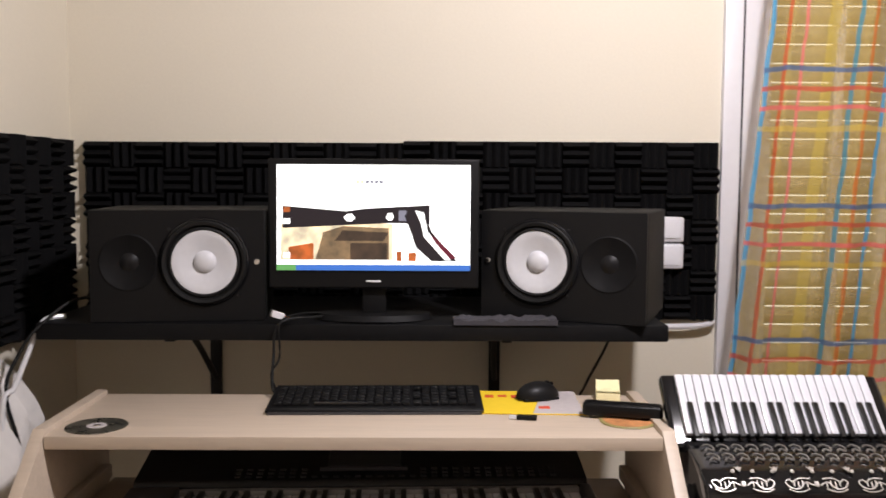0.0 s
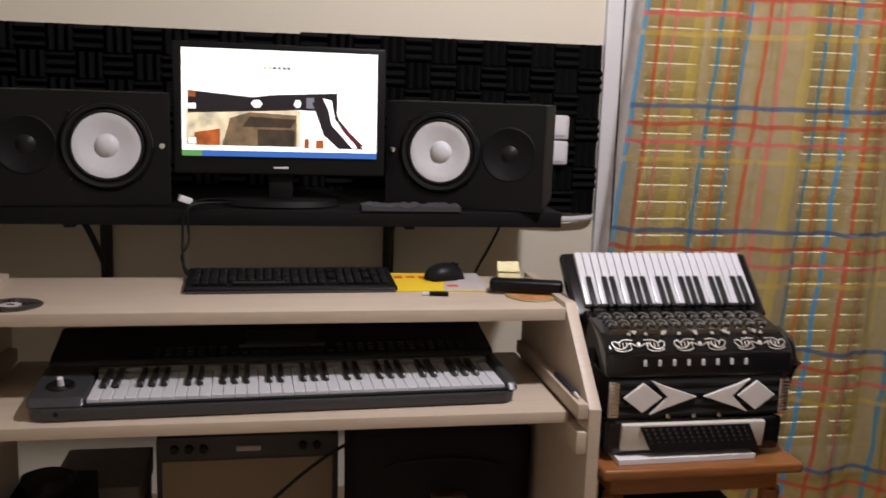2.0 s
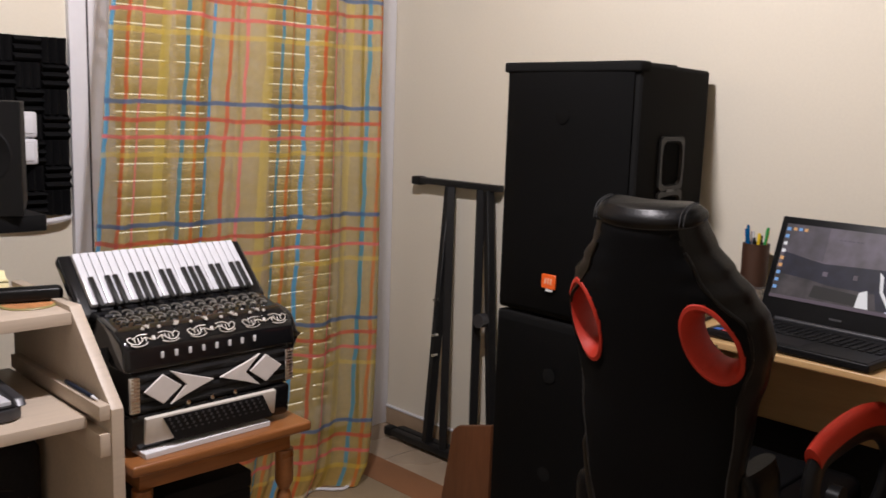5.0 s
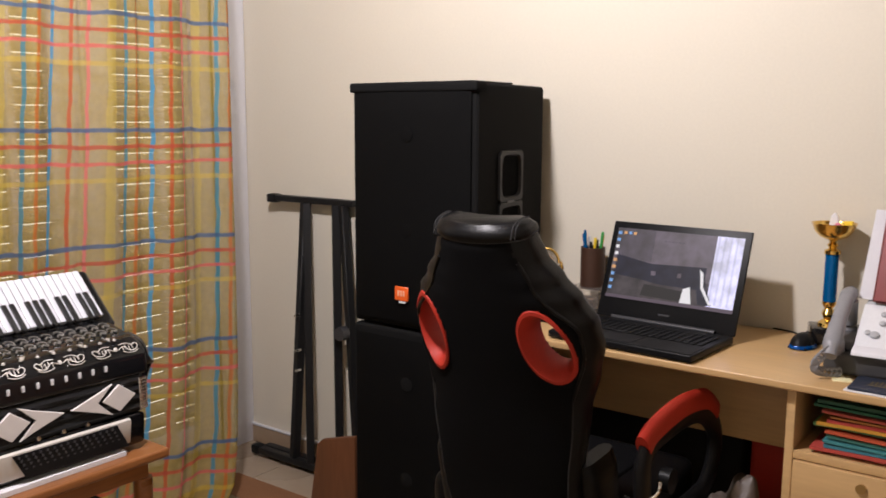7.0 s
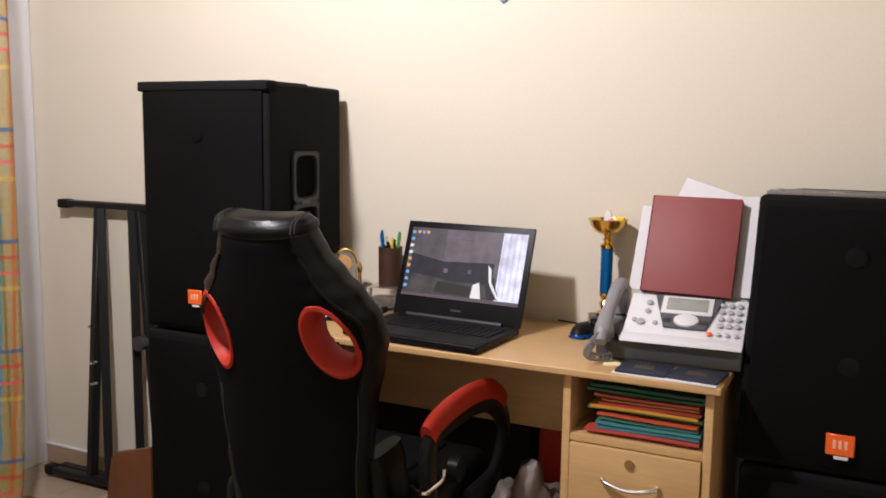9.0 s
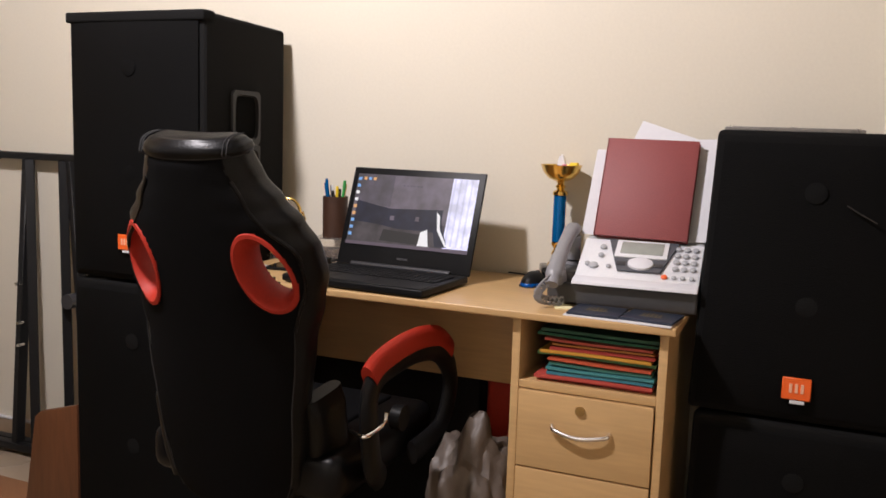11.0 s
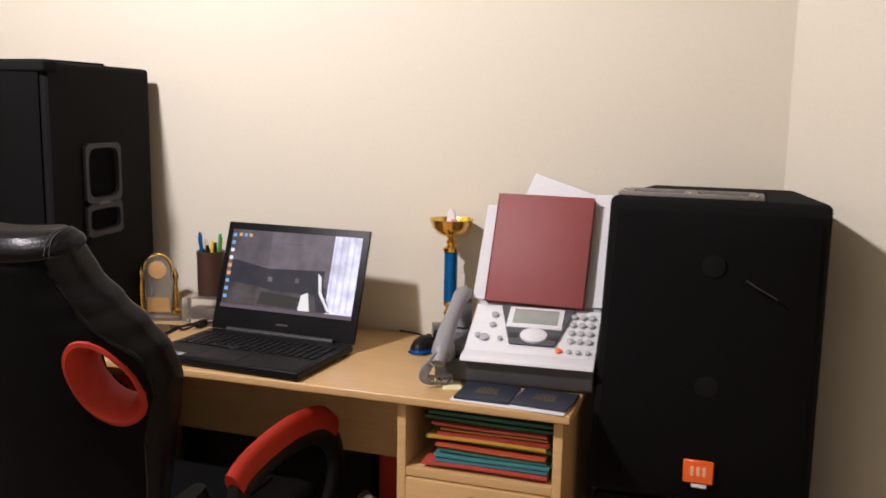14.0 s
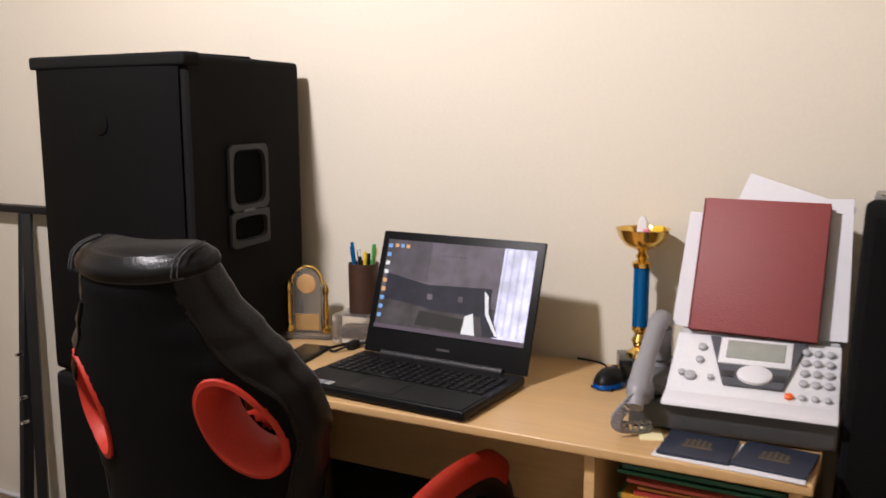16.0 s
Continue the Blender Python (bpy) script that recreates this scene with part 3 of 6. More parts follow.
scr_grey = screen_mat("screen_grey", (0.45, 0.43, 0.55), 0.8)
scr = part("screen", flat([(0, 0), (1, 0), (1, 1), (0, 1)], -0.001, 0.476, 0.26, -0.238, 0.123), scr_white, mon, "bright screen showing a desktop picture of a room")


def on_screen(pts, material, layer, nm="screen_patch"):
    part(nm, flat(pts, -0.001 - 0.0006 * layer, 0.476, 0.26, -0.238, 0.123), material, scr)


on_screen([(0.02, 0.1), (0.60, 0.1), (0.60, 0.44), (0.30, 0.47), (0.02, 0.44)], scr_cream, 1)
on_screen([(0.20, 0.1), (0.58, 0.1), (0.58, 0.40), (0.34, 0.42), (0.24, 0.36)], scr_tan, 2)
on_screen([(0.30, 0.28), (0.55, 0.28), (0.58, 0.36), (0.34, 0.38)], scr_brown, 3)
on_screen([(0.38, 0.1), (0.57, 0.1), (0.57, 0.26), (0.38, 0.26)], scr_brown, 3)
on_screen([(0.07, 0.1), (0.19, 0.1), (0.19, 0.26), (0.06, 0.22)], scr_orange, 3)
on_screen([(0.03, 0.61), (0.03, 0.40), (0.60, 0.45), (0.79, 0.44), (0.79, 0.62), (0.45, 0.585), (0.36, 0.56)], scr_dark, 4)
on_screen([(0.345, 0.50), (0.365, 0.465), (0.39, 0.465), (0.405, 0.50), (0.39, 0.535), (0.365, 0.535)], scr_white, 5)
on_screen([(0.565, 0.50), (0.575, 0.475), (0.595, 0.475), (0.605, 0.51), (0.595, 0.545), (0.575, 0.545)], scr_white, 5)
on_screen([(0.63, 0.47), (0.67, 0.47), (0.67, 0.57), (0.63, 0.57)], scr_grey, 5)
on_screen([(0.66, 0.52), (0.70, 0.585), (0.76, 0.56), (0.80, 0.37), (0.88, 0.2), (0.93, 0.09), (0.80, 0.09), (0.72, 0.22), (0.69, 0.38)], scr_dark, 6)
on_screen([(0.715, 0.57), (0.76, 0.55), (0.78, 0.37), (0.90, 0.1), (0.87, 0.1), (0.76, 0.32), (0.745, 0.45)], scr_white, 7)
on_screen([(0.79, 0.35), (0.84, 0.28), (0.93, 0.12), (0.90, 0.11), (0.83, 0.24)], scr_maroon, 8)
on_screen([(0.62, 0.09), (0.62, 0.18), (0.645, 0.18), (0.645, 0.09)], scr_orange, 6)
on_screen([(0.68, 0.09), (0.68, 0.17), (0.72, 0.17), (0.72, 0.09)], scr_orange, 7)
on_screen([(0, 0), (1, 0), (1, 0.055), (0, 0.055)], scr_blue, 9, "taskbar")
on_screen([(0, 0), (0.10, 0), (0.10, 0.055), (0, 0.055)], scr_green, 10, "start_button")
for k, (mm, v) in enumerate(((scr_orange, 0.55), (scr_white, 0.44), (scr_white, 0.12))):
    on_screen([(0.035, v), (0.07, v), (0.07, v + 0.05), (0.035, v + 0.05)], mm, 8, "desktop_icon")
for k in range(6):
    on_screen([(0.41 + 0.024 * k, 0.825), (0.428 + 0.024 * k, 0.825), (0.428 + 0.024 * k, 0.85), (0.41 + 0.024 * k, 0.85)], scr_cream if k < 2 else scr_grey, 2, "caption_bar")

# cloth and leads on the shelf
bm = B()
nx, ny = 28, 10
g = [[bm.verts.new((0.06 + 0.25 * i / nx, 2.115 + 0.07 * j / ny, SZ + 0.012 + 0.012 * noise.noise(Vector((i * 0.35, j * 0.5, 3))))) for i in range(nx + 1)] for j in range(ny + 1)]
lower = [[bm.verts.new((v.co.x, v.co.y, SZ)) for v in (g[0] if j == 0 else g[-1])] for j in (0, 1)]
for j in range(ny):
    for i in range(nx):
        bm.faces.new((g[j][i], g[j][i + 1], g[j + 1][i + 1], g[j + 1][i]))
for i in range(nx):
    bm.faces.new((lower[0][i], lower[0][i + 1], g[0][i + 1], g[0][i]))
    bm.faces.new((g[-1][i], g[-1][i + 1], lower[1][i + 1], lower[1][i]))
solo("cloth", bm, mat("dark_grey_cloth", (0.045, 0.043, 0.05), 0.95, var=0.3, scale=260, bump=0.6), "dark grey crumpled cloth lying on the shelf", "cloth")
lead = thing("usb_cable", "black usb lead hanging from the shelf to the keyboard", "cable")
part("wire", sweep(B(), [(-0.2, 2.3, SZ + 0.006), (-0.27, 2.16, SZ + 0.012), (-0.335, 2.105, SZ + 0.014), (-0.362, 2.096, SZ - 0.01), (-0.366, 2.09, 0.985), (-0.36, 2.04, 0.955), (-0.352, 2.0, 0.93), (-0.33, 1.975, 0.918)], 0.0032, 8, 8), RUBBER, lead)
part("wire", sweep(B(), [(-0.25, 2.28, SZ + 0.005), (-0.32, 2.15, SZ + 0.02), (-0.352, 2.097, SZ + 0.004), (-0.352, 2.093, 0.985), (-0.366, 2.06, 0.95), (-0.34, 2.0, 0.918)], 0.0026, 8, 8), RUBBER, lead)
part("plug", box(B(), (0, 0, 0), (0.032, 0.016, 0.016), 0.003, 2, pose(-0.362, 2.125, SZ + 0.022, 0, 20, 25)), PAPER, lead, "white plug")
part("plug_tip", box(B(), (0, 0, 0), (0.012, 0.013, 0.008), 0.001, 1, pose(-0.342, 2.133, SZ + 0.014, 0, 20, 25)), mat("copper_tip", (0.6, 0.22, 0.08), 0.35, 0.3), lead)
solo("power_cable", sweep(B(), [(0.56, 2.62, 1.015), (0.55, 2.64, 0.96), (0.52, 2.66, 0.88), (0.475, 2.665, 0.79), (0.44, 2.66, 0.70), (0.43, 2.62, 0.5), (0.42, 2.6, 0.1), (0.4, 2.55, 0.005)], 0.0042, 8, 8), RUBBER,
     "black power lead running down the wall", "cable")
bm = B()
sweep(bm, [(-0.55, 2.4, SZ + 0.004), (-0.72, 2.28, SZ + 0.03), (-0.86, 2.2, SZ + 0.05), (-0.93, 2.12, 1.05), (-0.965, 2.09, 0.99), (-0.985, 2.06, 0.9), (-0.95, 2.08, 0.7), (-0.93, 2.1, 0.4), (-0.95, 2.15, 0.005)], 0.0042, 8, 8)
solo("audio_cable", bm, RUBBER, "black audio lead hanging off the shelf end", "cable")
bm = B()
sweep(bm, [(-0.90, 2.2, SZ + 0.006), (-0.935, 2.17, 1.06), (-0.95, 2.15, 1.03), (-0.965, 2.12, 0.97), (-0.975, 2.08, 0.91), (-0.99, 2.05, 0.86), (-1.0, 2.05, 0.5), (-1.0, 2.06, 0.004)], 0.0065, 8, 6)
solo("audio_cable", bm, SILVER, "light grey lead hanging off the shelf end", "cable")
# white plastic bag hung on the side wall
bm = B()
nz, na = 22, 26
rings = []
for j in range(nz + 1):
    v = j / nz
    hw = 0.035 + 0.15 * min(1, (1 - v) * 1.8) ** 0.8
    dp = 0.012 + 0.05 * math.sin(math.pi * min(1, (1 - v) * 1.15)) ** 0.7
    rings.append([bm.verts.new((XW + 0.006 + dp * (1 + math.sin(a)) * (1 + 0.25 * noise.noise(Vector((3 * math.cos(a), 5 * v, 1)))) ,
                                2.13 + hw * math.cos(a) + 0.02 * noise.noise(Vector((v * 6, a, 0))), 0.42 + 0.545 * v)) for a in [math.tau * k / na for k in range(na)]])
for a, b in zip(rings, rings[1:]):
    for k in range(na):
        bm.faces.new((a[k], a[(k + 1) % na], b[(k + 1) % na], b[k]))
bm.faces.new(rings[0][::-1])
bm.faces.new(rings[-1])
solo("plastic_bag", bm, WBAG, "white crumpled plastic bag hung on the side wall", "bag")

# ---- music desk ----
desk = thing("music_desk", "pale birch laminate music desk with sloped side panels", "desk")
DT = 0.91
part("tabletop", span(B(), -0.735, 0.458, 1.688, 2.03, DT - 0.026, DT, 0.002), BIRCH, desk)
side = [(1.514, 0.0), (2.03, 0.0), (2.03, 0.92), (1.703, 0.92), (1.514, 0.748)]
for x0, x1 in ((0.459, 0.484), (-0.762, -0.737)):
    part("side_panel", prism(B(), side, "x", x0, x1, 0.0015), BIRCH, desk)
part("keyboard_shelf", span(B(), -0.715, 0.437, 1.575, 2.0, 0.70, 0.724, 0.002), BIRCH, desk)
for x0, x1 in ((0.437, 0.4585), (-0.7365, -0.716)):
    for z0 in (0.655, 0.7285):
        part("slide_rail", span(B(), x0, x1, 1.518, 1.99, z0, z0 + 0.046 if z0 < 0.7 else z0 + 0.03, 0.0015), BIRCH, desk, "plain wooden runner")
pen = thing("pencil", "dark blue pencil lying on the wooden runner", "pencil")
part("barrel", rod(B(), (0.447, 1.57, 0.7635), (0.447, 1.70, 0.7635), 0.0042, seg=8), NAVY, pen)
part("tip", rod(B(), (0.447, 1.57, 0.7635), (0.447, 1.548, 0.7625), 0.0042, 0.0015, 8), PAPER, pen)

# ---- arranger keyboard ----
KX0, KX1, KY = -0.625, 0.362, 1.65
SYN_TURN = 2.0
syn = thing("arranger_keyboard", "dark grey 61-key arranger keyboard on the desk shelf", "keyboard instrument", Matrix.Translation((-0.126, 1.612, 0.724)) @ Matrix.Rotation(radians(SYN_TURN), 4, "Z") @ Matrix.Diagonal((0.968, 1.06, 1, 1)) @ Matrix.Translation((0.1315, -1.65, 0)))
bm = B()
prism(bm, [(KX0 + 0.035, 2.0), (KX1 - 0.0, 2.0), (KX1, 1.70), (KX1 - 0.015, KY + 0.012), (KX1 - 0.035, KY), (KX0 + 0.035, KY), (KX0 + 0.012, KY + 0.012), (KX0, 1.70)], "z", 0.003, 0.026, 0.005)
part("body", bm, GREYM, syn, "gunmetal grey lower body")
for x0, x1 in ((KX0 + 0.004, -0.516), (0.334, KX1 - 0.004)):
    part("end_cheek", prism(B(), [(KY + 0.006, 0.0265), (KY + 0.02, 0.042), (1.83, 0.052), (1.83, 0.0265)], "x", x0, x1, 0.006, 3), GREYM, syn)
part("top_panel", prism(B(), [(1.835, 0.0265), (2.005, 0.0265), (2.005, 0.085), (1.975, 0.09), (1.84, 0.06), (1.835, 0.05)], "x", KX0 + 0.008, KX1 - 0.008, 0.004), SYNTHB, syn, "black sloped control panel")
part("key_strip", span(B(), -0.515, 0.333, 1.8175, 1.834, 0.0265, 0.046, 0.002), mat("grey_strip", (0.22, 0.215, 0.21), 0.4), syn, "grey strip behind the keys")
part("display", box(B(), (0, 0, 0), (0.16, 0.06, 0.004), 0.001, 1, pose(-0.13, 1.915, 0.079, 11.5)), LCD, syn)
part("display_edge", box(B(), (0, 0, 0), (0.19, 0.006, 0.008), 0.001, 1, pose(-0.13, 1.872, 0.072, 11.5)), GREYM, syn)
bmesh_btn = mesh_of("panel_button", box(B(), (0, 0, 0), (0.012, 0.006, 0.005), 0.001, 1), BTN)
for r, y in enumerate((1.848, 1.862, 1.876)):
    for k in range(30):
        x = -0.40 + 0.0235 * k
        if r and -0.24 < x < -0.02:
            continue
        part("panel_button", bmesh_btn, None, syn, m=pose(x, y, 0.063 + (y - 1.838) * 0.2, 11.5))
for x, y in ((-0.57, 1.725),):
    p = part("joystick_dish", lathe(B(), [(0.028, 0.0), (0.026, 0.004), (0.018, 0.002), (0, 0.0015)], 28, pose(x, y, 0.0455, 3)), SYNTHB, syn, "black joystick dish")
    part("joystick", rod(B(), (x, y, 0.047), (x, y - 0.004, 0.063), 0.007, 0.006, 12), SILVER, p)
part("headphone_jack", rod(B(), (-0.565, KY - 0.001, 0.0165), (-0.565, KY + 0.01, 0.0165), 0.005, seg=14), RUBBER, syn)
part("key_slip", span(B(), -0.5155, 0.3335, 1.656, 1.669, 0.0265, 0.030, 0.001), SYNTHB, syn)
white = mesh_of("white_key", span(B(), -0.0112, 0.0112, 0, 0.146, 0.0, 0.018, 0.0012, 1), KEYW)
black = mesh_of("black_key", prism(B(), [(0, 0), (0.092, 0), (0.092, 0.011), (0.006, 0.0105)], "x", -0.006, 0.006, 0.001, 1), KEYB)
step = 0.846 / 36
for k in range(36):
    x = -0.5135 + step * (k + 0.5)
    part("white_key", white, None, syn, m=pose(x, 1.671, 0.0185))
    if k % 7 in (0, 1, 3, 4, 5) and k < 35:
        part("black_key", black, None, syn, m=pose(x + step / 2, 1.725, 0.0368))

# ---- things on the music desk ----
pk = thing("computer_keyboard", "black computer keyboard on the desk top", "keyboard", pose(-0.112, 1.945, DT, 0, 0, 1.2))
part("case", prism(B(), [(-0.093, 0.004), (0.08, 0.004), (0.08, 0.024), (-0.085, 0.012), (-0.093, 0.009)], "x", -0.231, 0.231, 0.004, 3), PLASTIC, pk)
part("front_lip", span(B(), -0.226, 0.226, -0.0955, -0.092, 0.0, 0.006, 0.0015), GREYM, pk, "dark grey front edge")
kc = mesh_of("keycap", prism(B(), [(-0.0075, 0.0), (0.0075, 0.0), (0.006, 0.007), (-0.006, 0.007)], "x", -0.0078, 0.0078, 0.0012, 1), PLASTIC)
for r in range(6):
    for k in range(22):
        if k in (15, 19) and r in (1, 4):
            continue
        x = -0.208 + 0.0195 * k + (0.004 if k > 14 else 0)
        if r == 0 and 4 <= k <= 9:
            continue
        part("keycap", kc, None, pk, m=pose(x, -0.062 + 0.0205 * r, 0.0155 + 0.0016 * r, 4.5))
part("space_bar", box(B(), (0, 0, 0), (0.115, 0.015, 0.008), 0.002, 2, pose(-0.073, -0.062, 0.018, 4.5)), GLOSSB, pk)
pad = thing("printed_leaflet", "yellow and grey printed leaflet used as mouse pad", "leaflet", pose(0.228, 1.955, DT, 0, 0, -2))
part("sheet", span(B(), -0.11, 0.11, -0.1, 0.1, 0.0005, 0.003, 0.0005, 1), YELLOW, pad)
part("grey_print", prism(B(), [(0.0, -0.099), (0.109, -0.099), (0.109, 0.099), (0.035, 0.099)], "z", 0.003, 0.0036), GREYPRINT, pad)
for k in range(5):
    part("red_print", span(B(), -0.1 + 0.03 * k, -0.08 + 0.03 * k, 0.035 + 0.006 * (k % 2), 0.06, 0.003, 0.0036), REDPRINT, pad)
part("red_print", span(B(), 0.015, 0.04, -0.06, -0.04, 0.0036, 0.0042), REDPRINT, pad)


def egg(bm, sx, sy, sz, cut=0.0, seg=28, ring=18):
    """A low rounded hump with a flat underside at z = 0."""
    g = bmesh.ops.create_uvsphere(bm, u_segments=seg, v_segments=ring, radius=1)
    for v in g["verts"]:
        z = max(v.co.z, 0)
        v.co = Vector((v.co.x * sx, v.co.y * sy, z * sz + cut))
    return bm


def mouse(name, m, shell, sx, sy, sz, label, band=None):
    t = thing(name, label, "computer mouse", m)
    part("shell", egg(B(), sx, sy, sz, 0.003), shell, t)
    if band:
        part("side_band", egg(B(), sx * 1.05, sy * 1.03, sz * 0.66, 0.003), band, t, "glossy blue sides")
    part("base", span(B(), -sx * 0.8, sx * 0.8, -sy * 0.82, sy * 0.82, 0, 0.006, 0.003), RUBBER, t)
    part("wheel", rod(B(), (-0.003, sy * 0.45, sz * 0.88), (0.003, sy * 0.45, sz * 0.88), 0.007, seg=18), RUBBER, t)
    part("button_seam", span(B(), -0.0006, 0.0006, sy * 0.1, sy * 0.75, sz * 0.78, sz * 0.985), RUBBER, t)
    return t


mouse("computer_mouse", pose(0.248, 1.985, DT + 0.0036, 0, 0, -70), PLASTIC, 0.033, 0.052, 0.036, "black cordless mouse lying on the printed leaflet")
nb = thing("sticky_note_block", "pale yellow block of sticky notes with curled sheets", "notes", pose(0.408, 1.99, DT, 0, 0, -9) @ Matrix.Scale(0.78, 4))
part("block", span(B(), -0.034, 0.034, -0.034, 0.034, 0, 0.026, 0.001), POSTIT, nb)
for k in range(3):
    bm = B()
    g = [[bm.verts.new((-0.034 + 0.0085 * i, -0.034 + 0.0085 * j, 0.0275 + 0.002 * k + 0.016 * max(0, (j - 3) / 5) ** 2 * (0.6 + 0.3 * k) + 0.003 * noise.noise(Vector((i * 0.5, j * 0.4, k))))) for i in range(9)] for j in range(9)]
    for j in range(8):
        for i in range(8):
            bm.faces.new((g[j][i], g[j][i + 1], g[j + 1][i + 1], g[j + 1][i]))
    part("loose_sheet", bm, POSTIT, nb)
solo("spectacle_case", box(B(), (0, 0, 0.016), (0.165, 0.04, 0.028), 0.011, 4), LEATHER, "black leather spectacle case on the desk top", "case", pose(0.408, 1.828, DT + 0.0035, 0, 0, -15))
cs = thing("coaster", "round orange and brown printed coaster", "coaster", pose(0.414, 1.805, DT))
part("disc", lathe(B(), [(0, 0), (0.056, 0), (0.056, 0.003), (0, 0.003)], 40), mat("coaster_print", (0.55, 0.25, 0.1), 0.4, var=0.3, scale=60, big=30), cs)
part("rim", lathe(B(), [(0.0565, 0), (0.058, 0.0015), (0.0565, 0.0035), (0.051, 0.0035), (0.051, 0.003)], 40), mat("coaster_rim", (0.30, 0.26, 0.10), 0.4), cs)
us = thing("usb_stick", "small black usb stick on the desk top", "usb stick", pose(0.198, 1.82, DT, 0, 0, -9))
part("body", span(B(), -0.012, 0.03, -0.008, 0.008, 0, 0.009, 0.002), PLASTIC, us)
part("connector", span(B(), -0.027, -0.012, -0.006, 0.006, 0.002, 0.007), SILVER, us)
cd = thing("compact_disc", "shiny compact disc lying flat on the desk", "disc", pose(-0.66, 1.76, DT))
part("disc", lathe(B(), [(0.0075, 0), (0.06, 0), (0.06, 0.0013), (0.0075, 0.0013)], 48), mat("disc_mirror", (0.22, 0.21, 0.17), 0.28, 0.8, var=0.6, big=22, scale=30, bump=0), cd)
part("hub", lathe(B(), [(0.0075, 0.0013), (0.02, 0.0013), (0.02, 0.002), (0.0075, 0.002)], 32), GREYPRINT, cd)

# ---- under the music desk ----
amp = thing("guitar_amplifier", "tan grille cloth combo amplifier with dark control panel", "amplifier", pose(-0.215, 2.1, 0))
part("cabinet", span(B(), -0.225, 0.225, 0, 0.24, 0.01, 0.49, 0.01), AMPGREY, amp)
part("grille_cloth", span(B(), -0.21, 0.21, -0.006, 0.002, 0.03, 0.43, 0.003), TWEED, amp)
part("control_panel", prism(B(), [(-0.004, 0.435), (0.02, 0.435), (0.02, 0.485), (0.006, 0.485)], "x", -0.215, 0.215, 0.002), AMPGREY, amp)
h = part("handle", sweep(B(), [(-0.07, 0.1, 0.492), (-0.06, 0.1, 0.515), (0, 0.1, 0.52), (0.06, 0.1, 0.515), (0.07, 0.1, 0.492)], 0.01, 8, 5, 0.5), RUBBER, amp)
part("name_plate", span(B(), -0.03, 0.03, -0.008, 0.002, 0.452, 0.464, 0.001), GREYPRINT, amp)
for k in range(5):
    part("knob", lathe(B(), [(0.011, 0), (0.009, 0.013), (0, 0.013)], 18, Matrix.Translation((-0.18 + 0.035 * k if k < 3 else 0.03 + 0.035 * k, 0.0, 0.46)) @ Matrix.Rotation(radians(90), 4, "X")), RUBBER, amp)
for x in (-0.2, 0.2):
    for y in (0.03, 0.21):
        part("rubber_foot", rod(B(), (x, y, 0), (x, y, 0.011), 0.014, seg=14), RUBBER, amp)
solo("instrument_cable", sweep(B(), [(0.15, 2.0, 0.606), (0.11, 1.93, 0.604), (0.06, 1.9, 0.566), (-0.03, 1.9, 0.512), (-0.12, 1.9, 0.44), (-0.25, 1.92, 0.30), (-0.32, 1.96, 0.12), (-0.25, 2.0, 0.006), (-0.1, 2.02, 0.006)], 0.0042, 8, 8), RUBBER, "black lead hanging before the amplifier", "cable")
bag = thing("gear_bag", "black padded nylon gear bag standing on the floor", "bag", pose(0.235, 1.96, 0))
bm = B()
box(bm, (0, 0.02, 0.3), (0.425, 0.3, 0.61), 0.05, 4)
for v in bm.verts:
    k = noise.noise(v.co * 5) * 0.018
    v.co += Vector((k, k, k * 0.6 if v.co.z > 0.1 else 0))
part("body", bm, NYLON, bag)
part("zip", sweep(B(), [(-0.19, -0.1, 0.47), (-0.1, -0.137, 0.52), (0.05, -0.14, 0.525), (0.17, -0.12, 0.49)], 0.004, 6, 6), RUBBER, bag)
part("label_patch", span(B(), -0.03, 0.05, -0.156, -0.12, 0.43, 0.442, 0.001), mat("tan_patch", (0.07, 0.045, 0.028), 0.6), bag, "small tan patch")
wb = thing("carton", "brown carton with pale lid beside the amplifier", "box", pose(-0.575, 2.15, 0))
part("body", span(B(), -0.1, 0.1, -0.12, 0.12, 0, 0.33, 0.004), mat("brown_card", (0.09, 0.065, 0.045), 0.8), wb)
part("lid", span(B(), -0.105, 0.105, -0.125, 0.125, 0.331, 0.40, 0.004), mat("dull_grey_card", (0.13, 0.115, 0.1), 0.7, var=0.2), wb, "pale grey lid")
solo("cable_bundle", sweep(B(), [(-0.7 + 0.05 * math.sin(1.9 * k) + 0.01 * k, 1.92 + 0.02 * math.cos(2.3 * k), 0.05 + 0.4 * abs(math.sin(0.9 * k))) for k in range(14)] + [(-0.6, 1.9, 0.006)], 0.0045, 8, 6), RUBBER, "tangle of black leads hanging under the desk", "cable")
hp = thing("headphones", "black headphones lying on a carton under the desk", "headphones", pose(-0.66, 1.93, 0))
solo("dark_filler", span(B(), -0.06, 0.1, -0.09, 0.09, 0, 0.45, 0.004), NYLON, "black box under the headphones", "box", pose(-0.66, 1.93, 0))
part("ear_cup", lathe(B(), [(0, 0), (0.045, 0), (0.05, 0.02), (0.04, 0.04), (0, 0.045)], 28, pose(0.02, -0.03, 0.451)), RUBBER, hp)
part("headband", sweep(B(), [(-0.03, -0.03, 0.475), (-0.04, 0.02, 0.47), (0.0, 0.07, 0.462), (0.05, 0.05, 0.46), (0.07, 0.0, 0.46)], 0.008, 8, 6), RUBBER, hp)

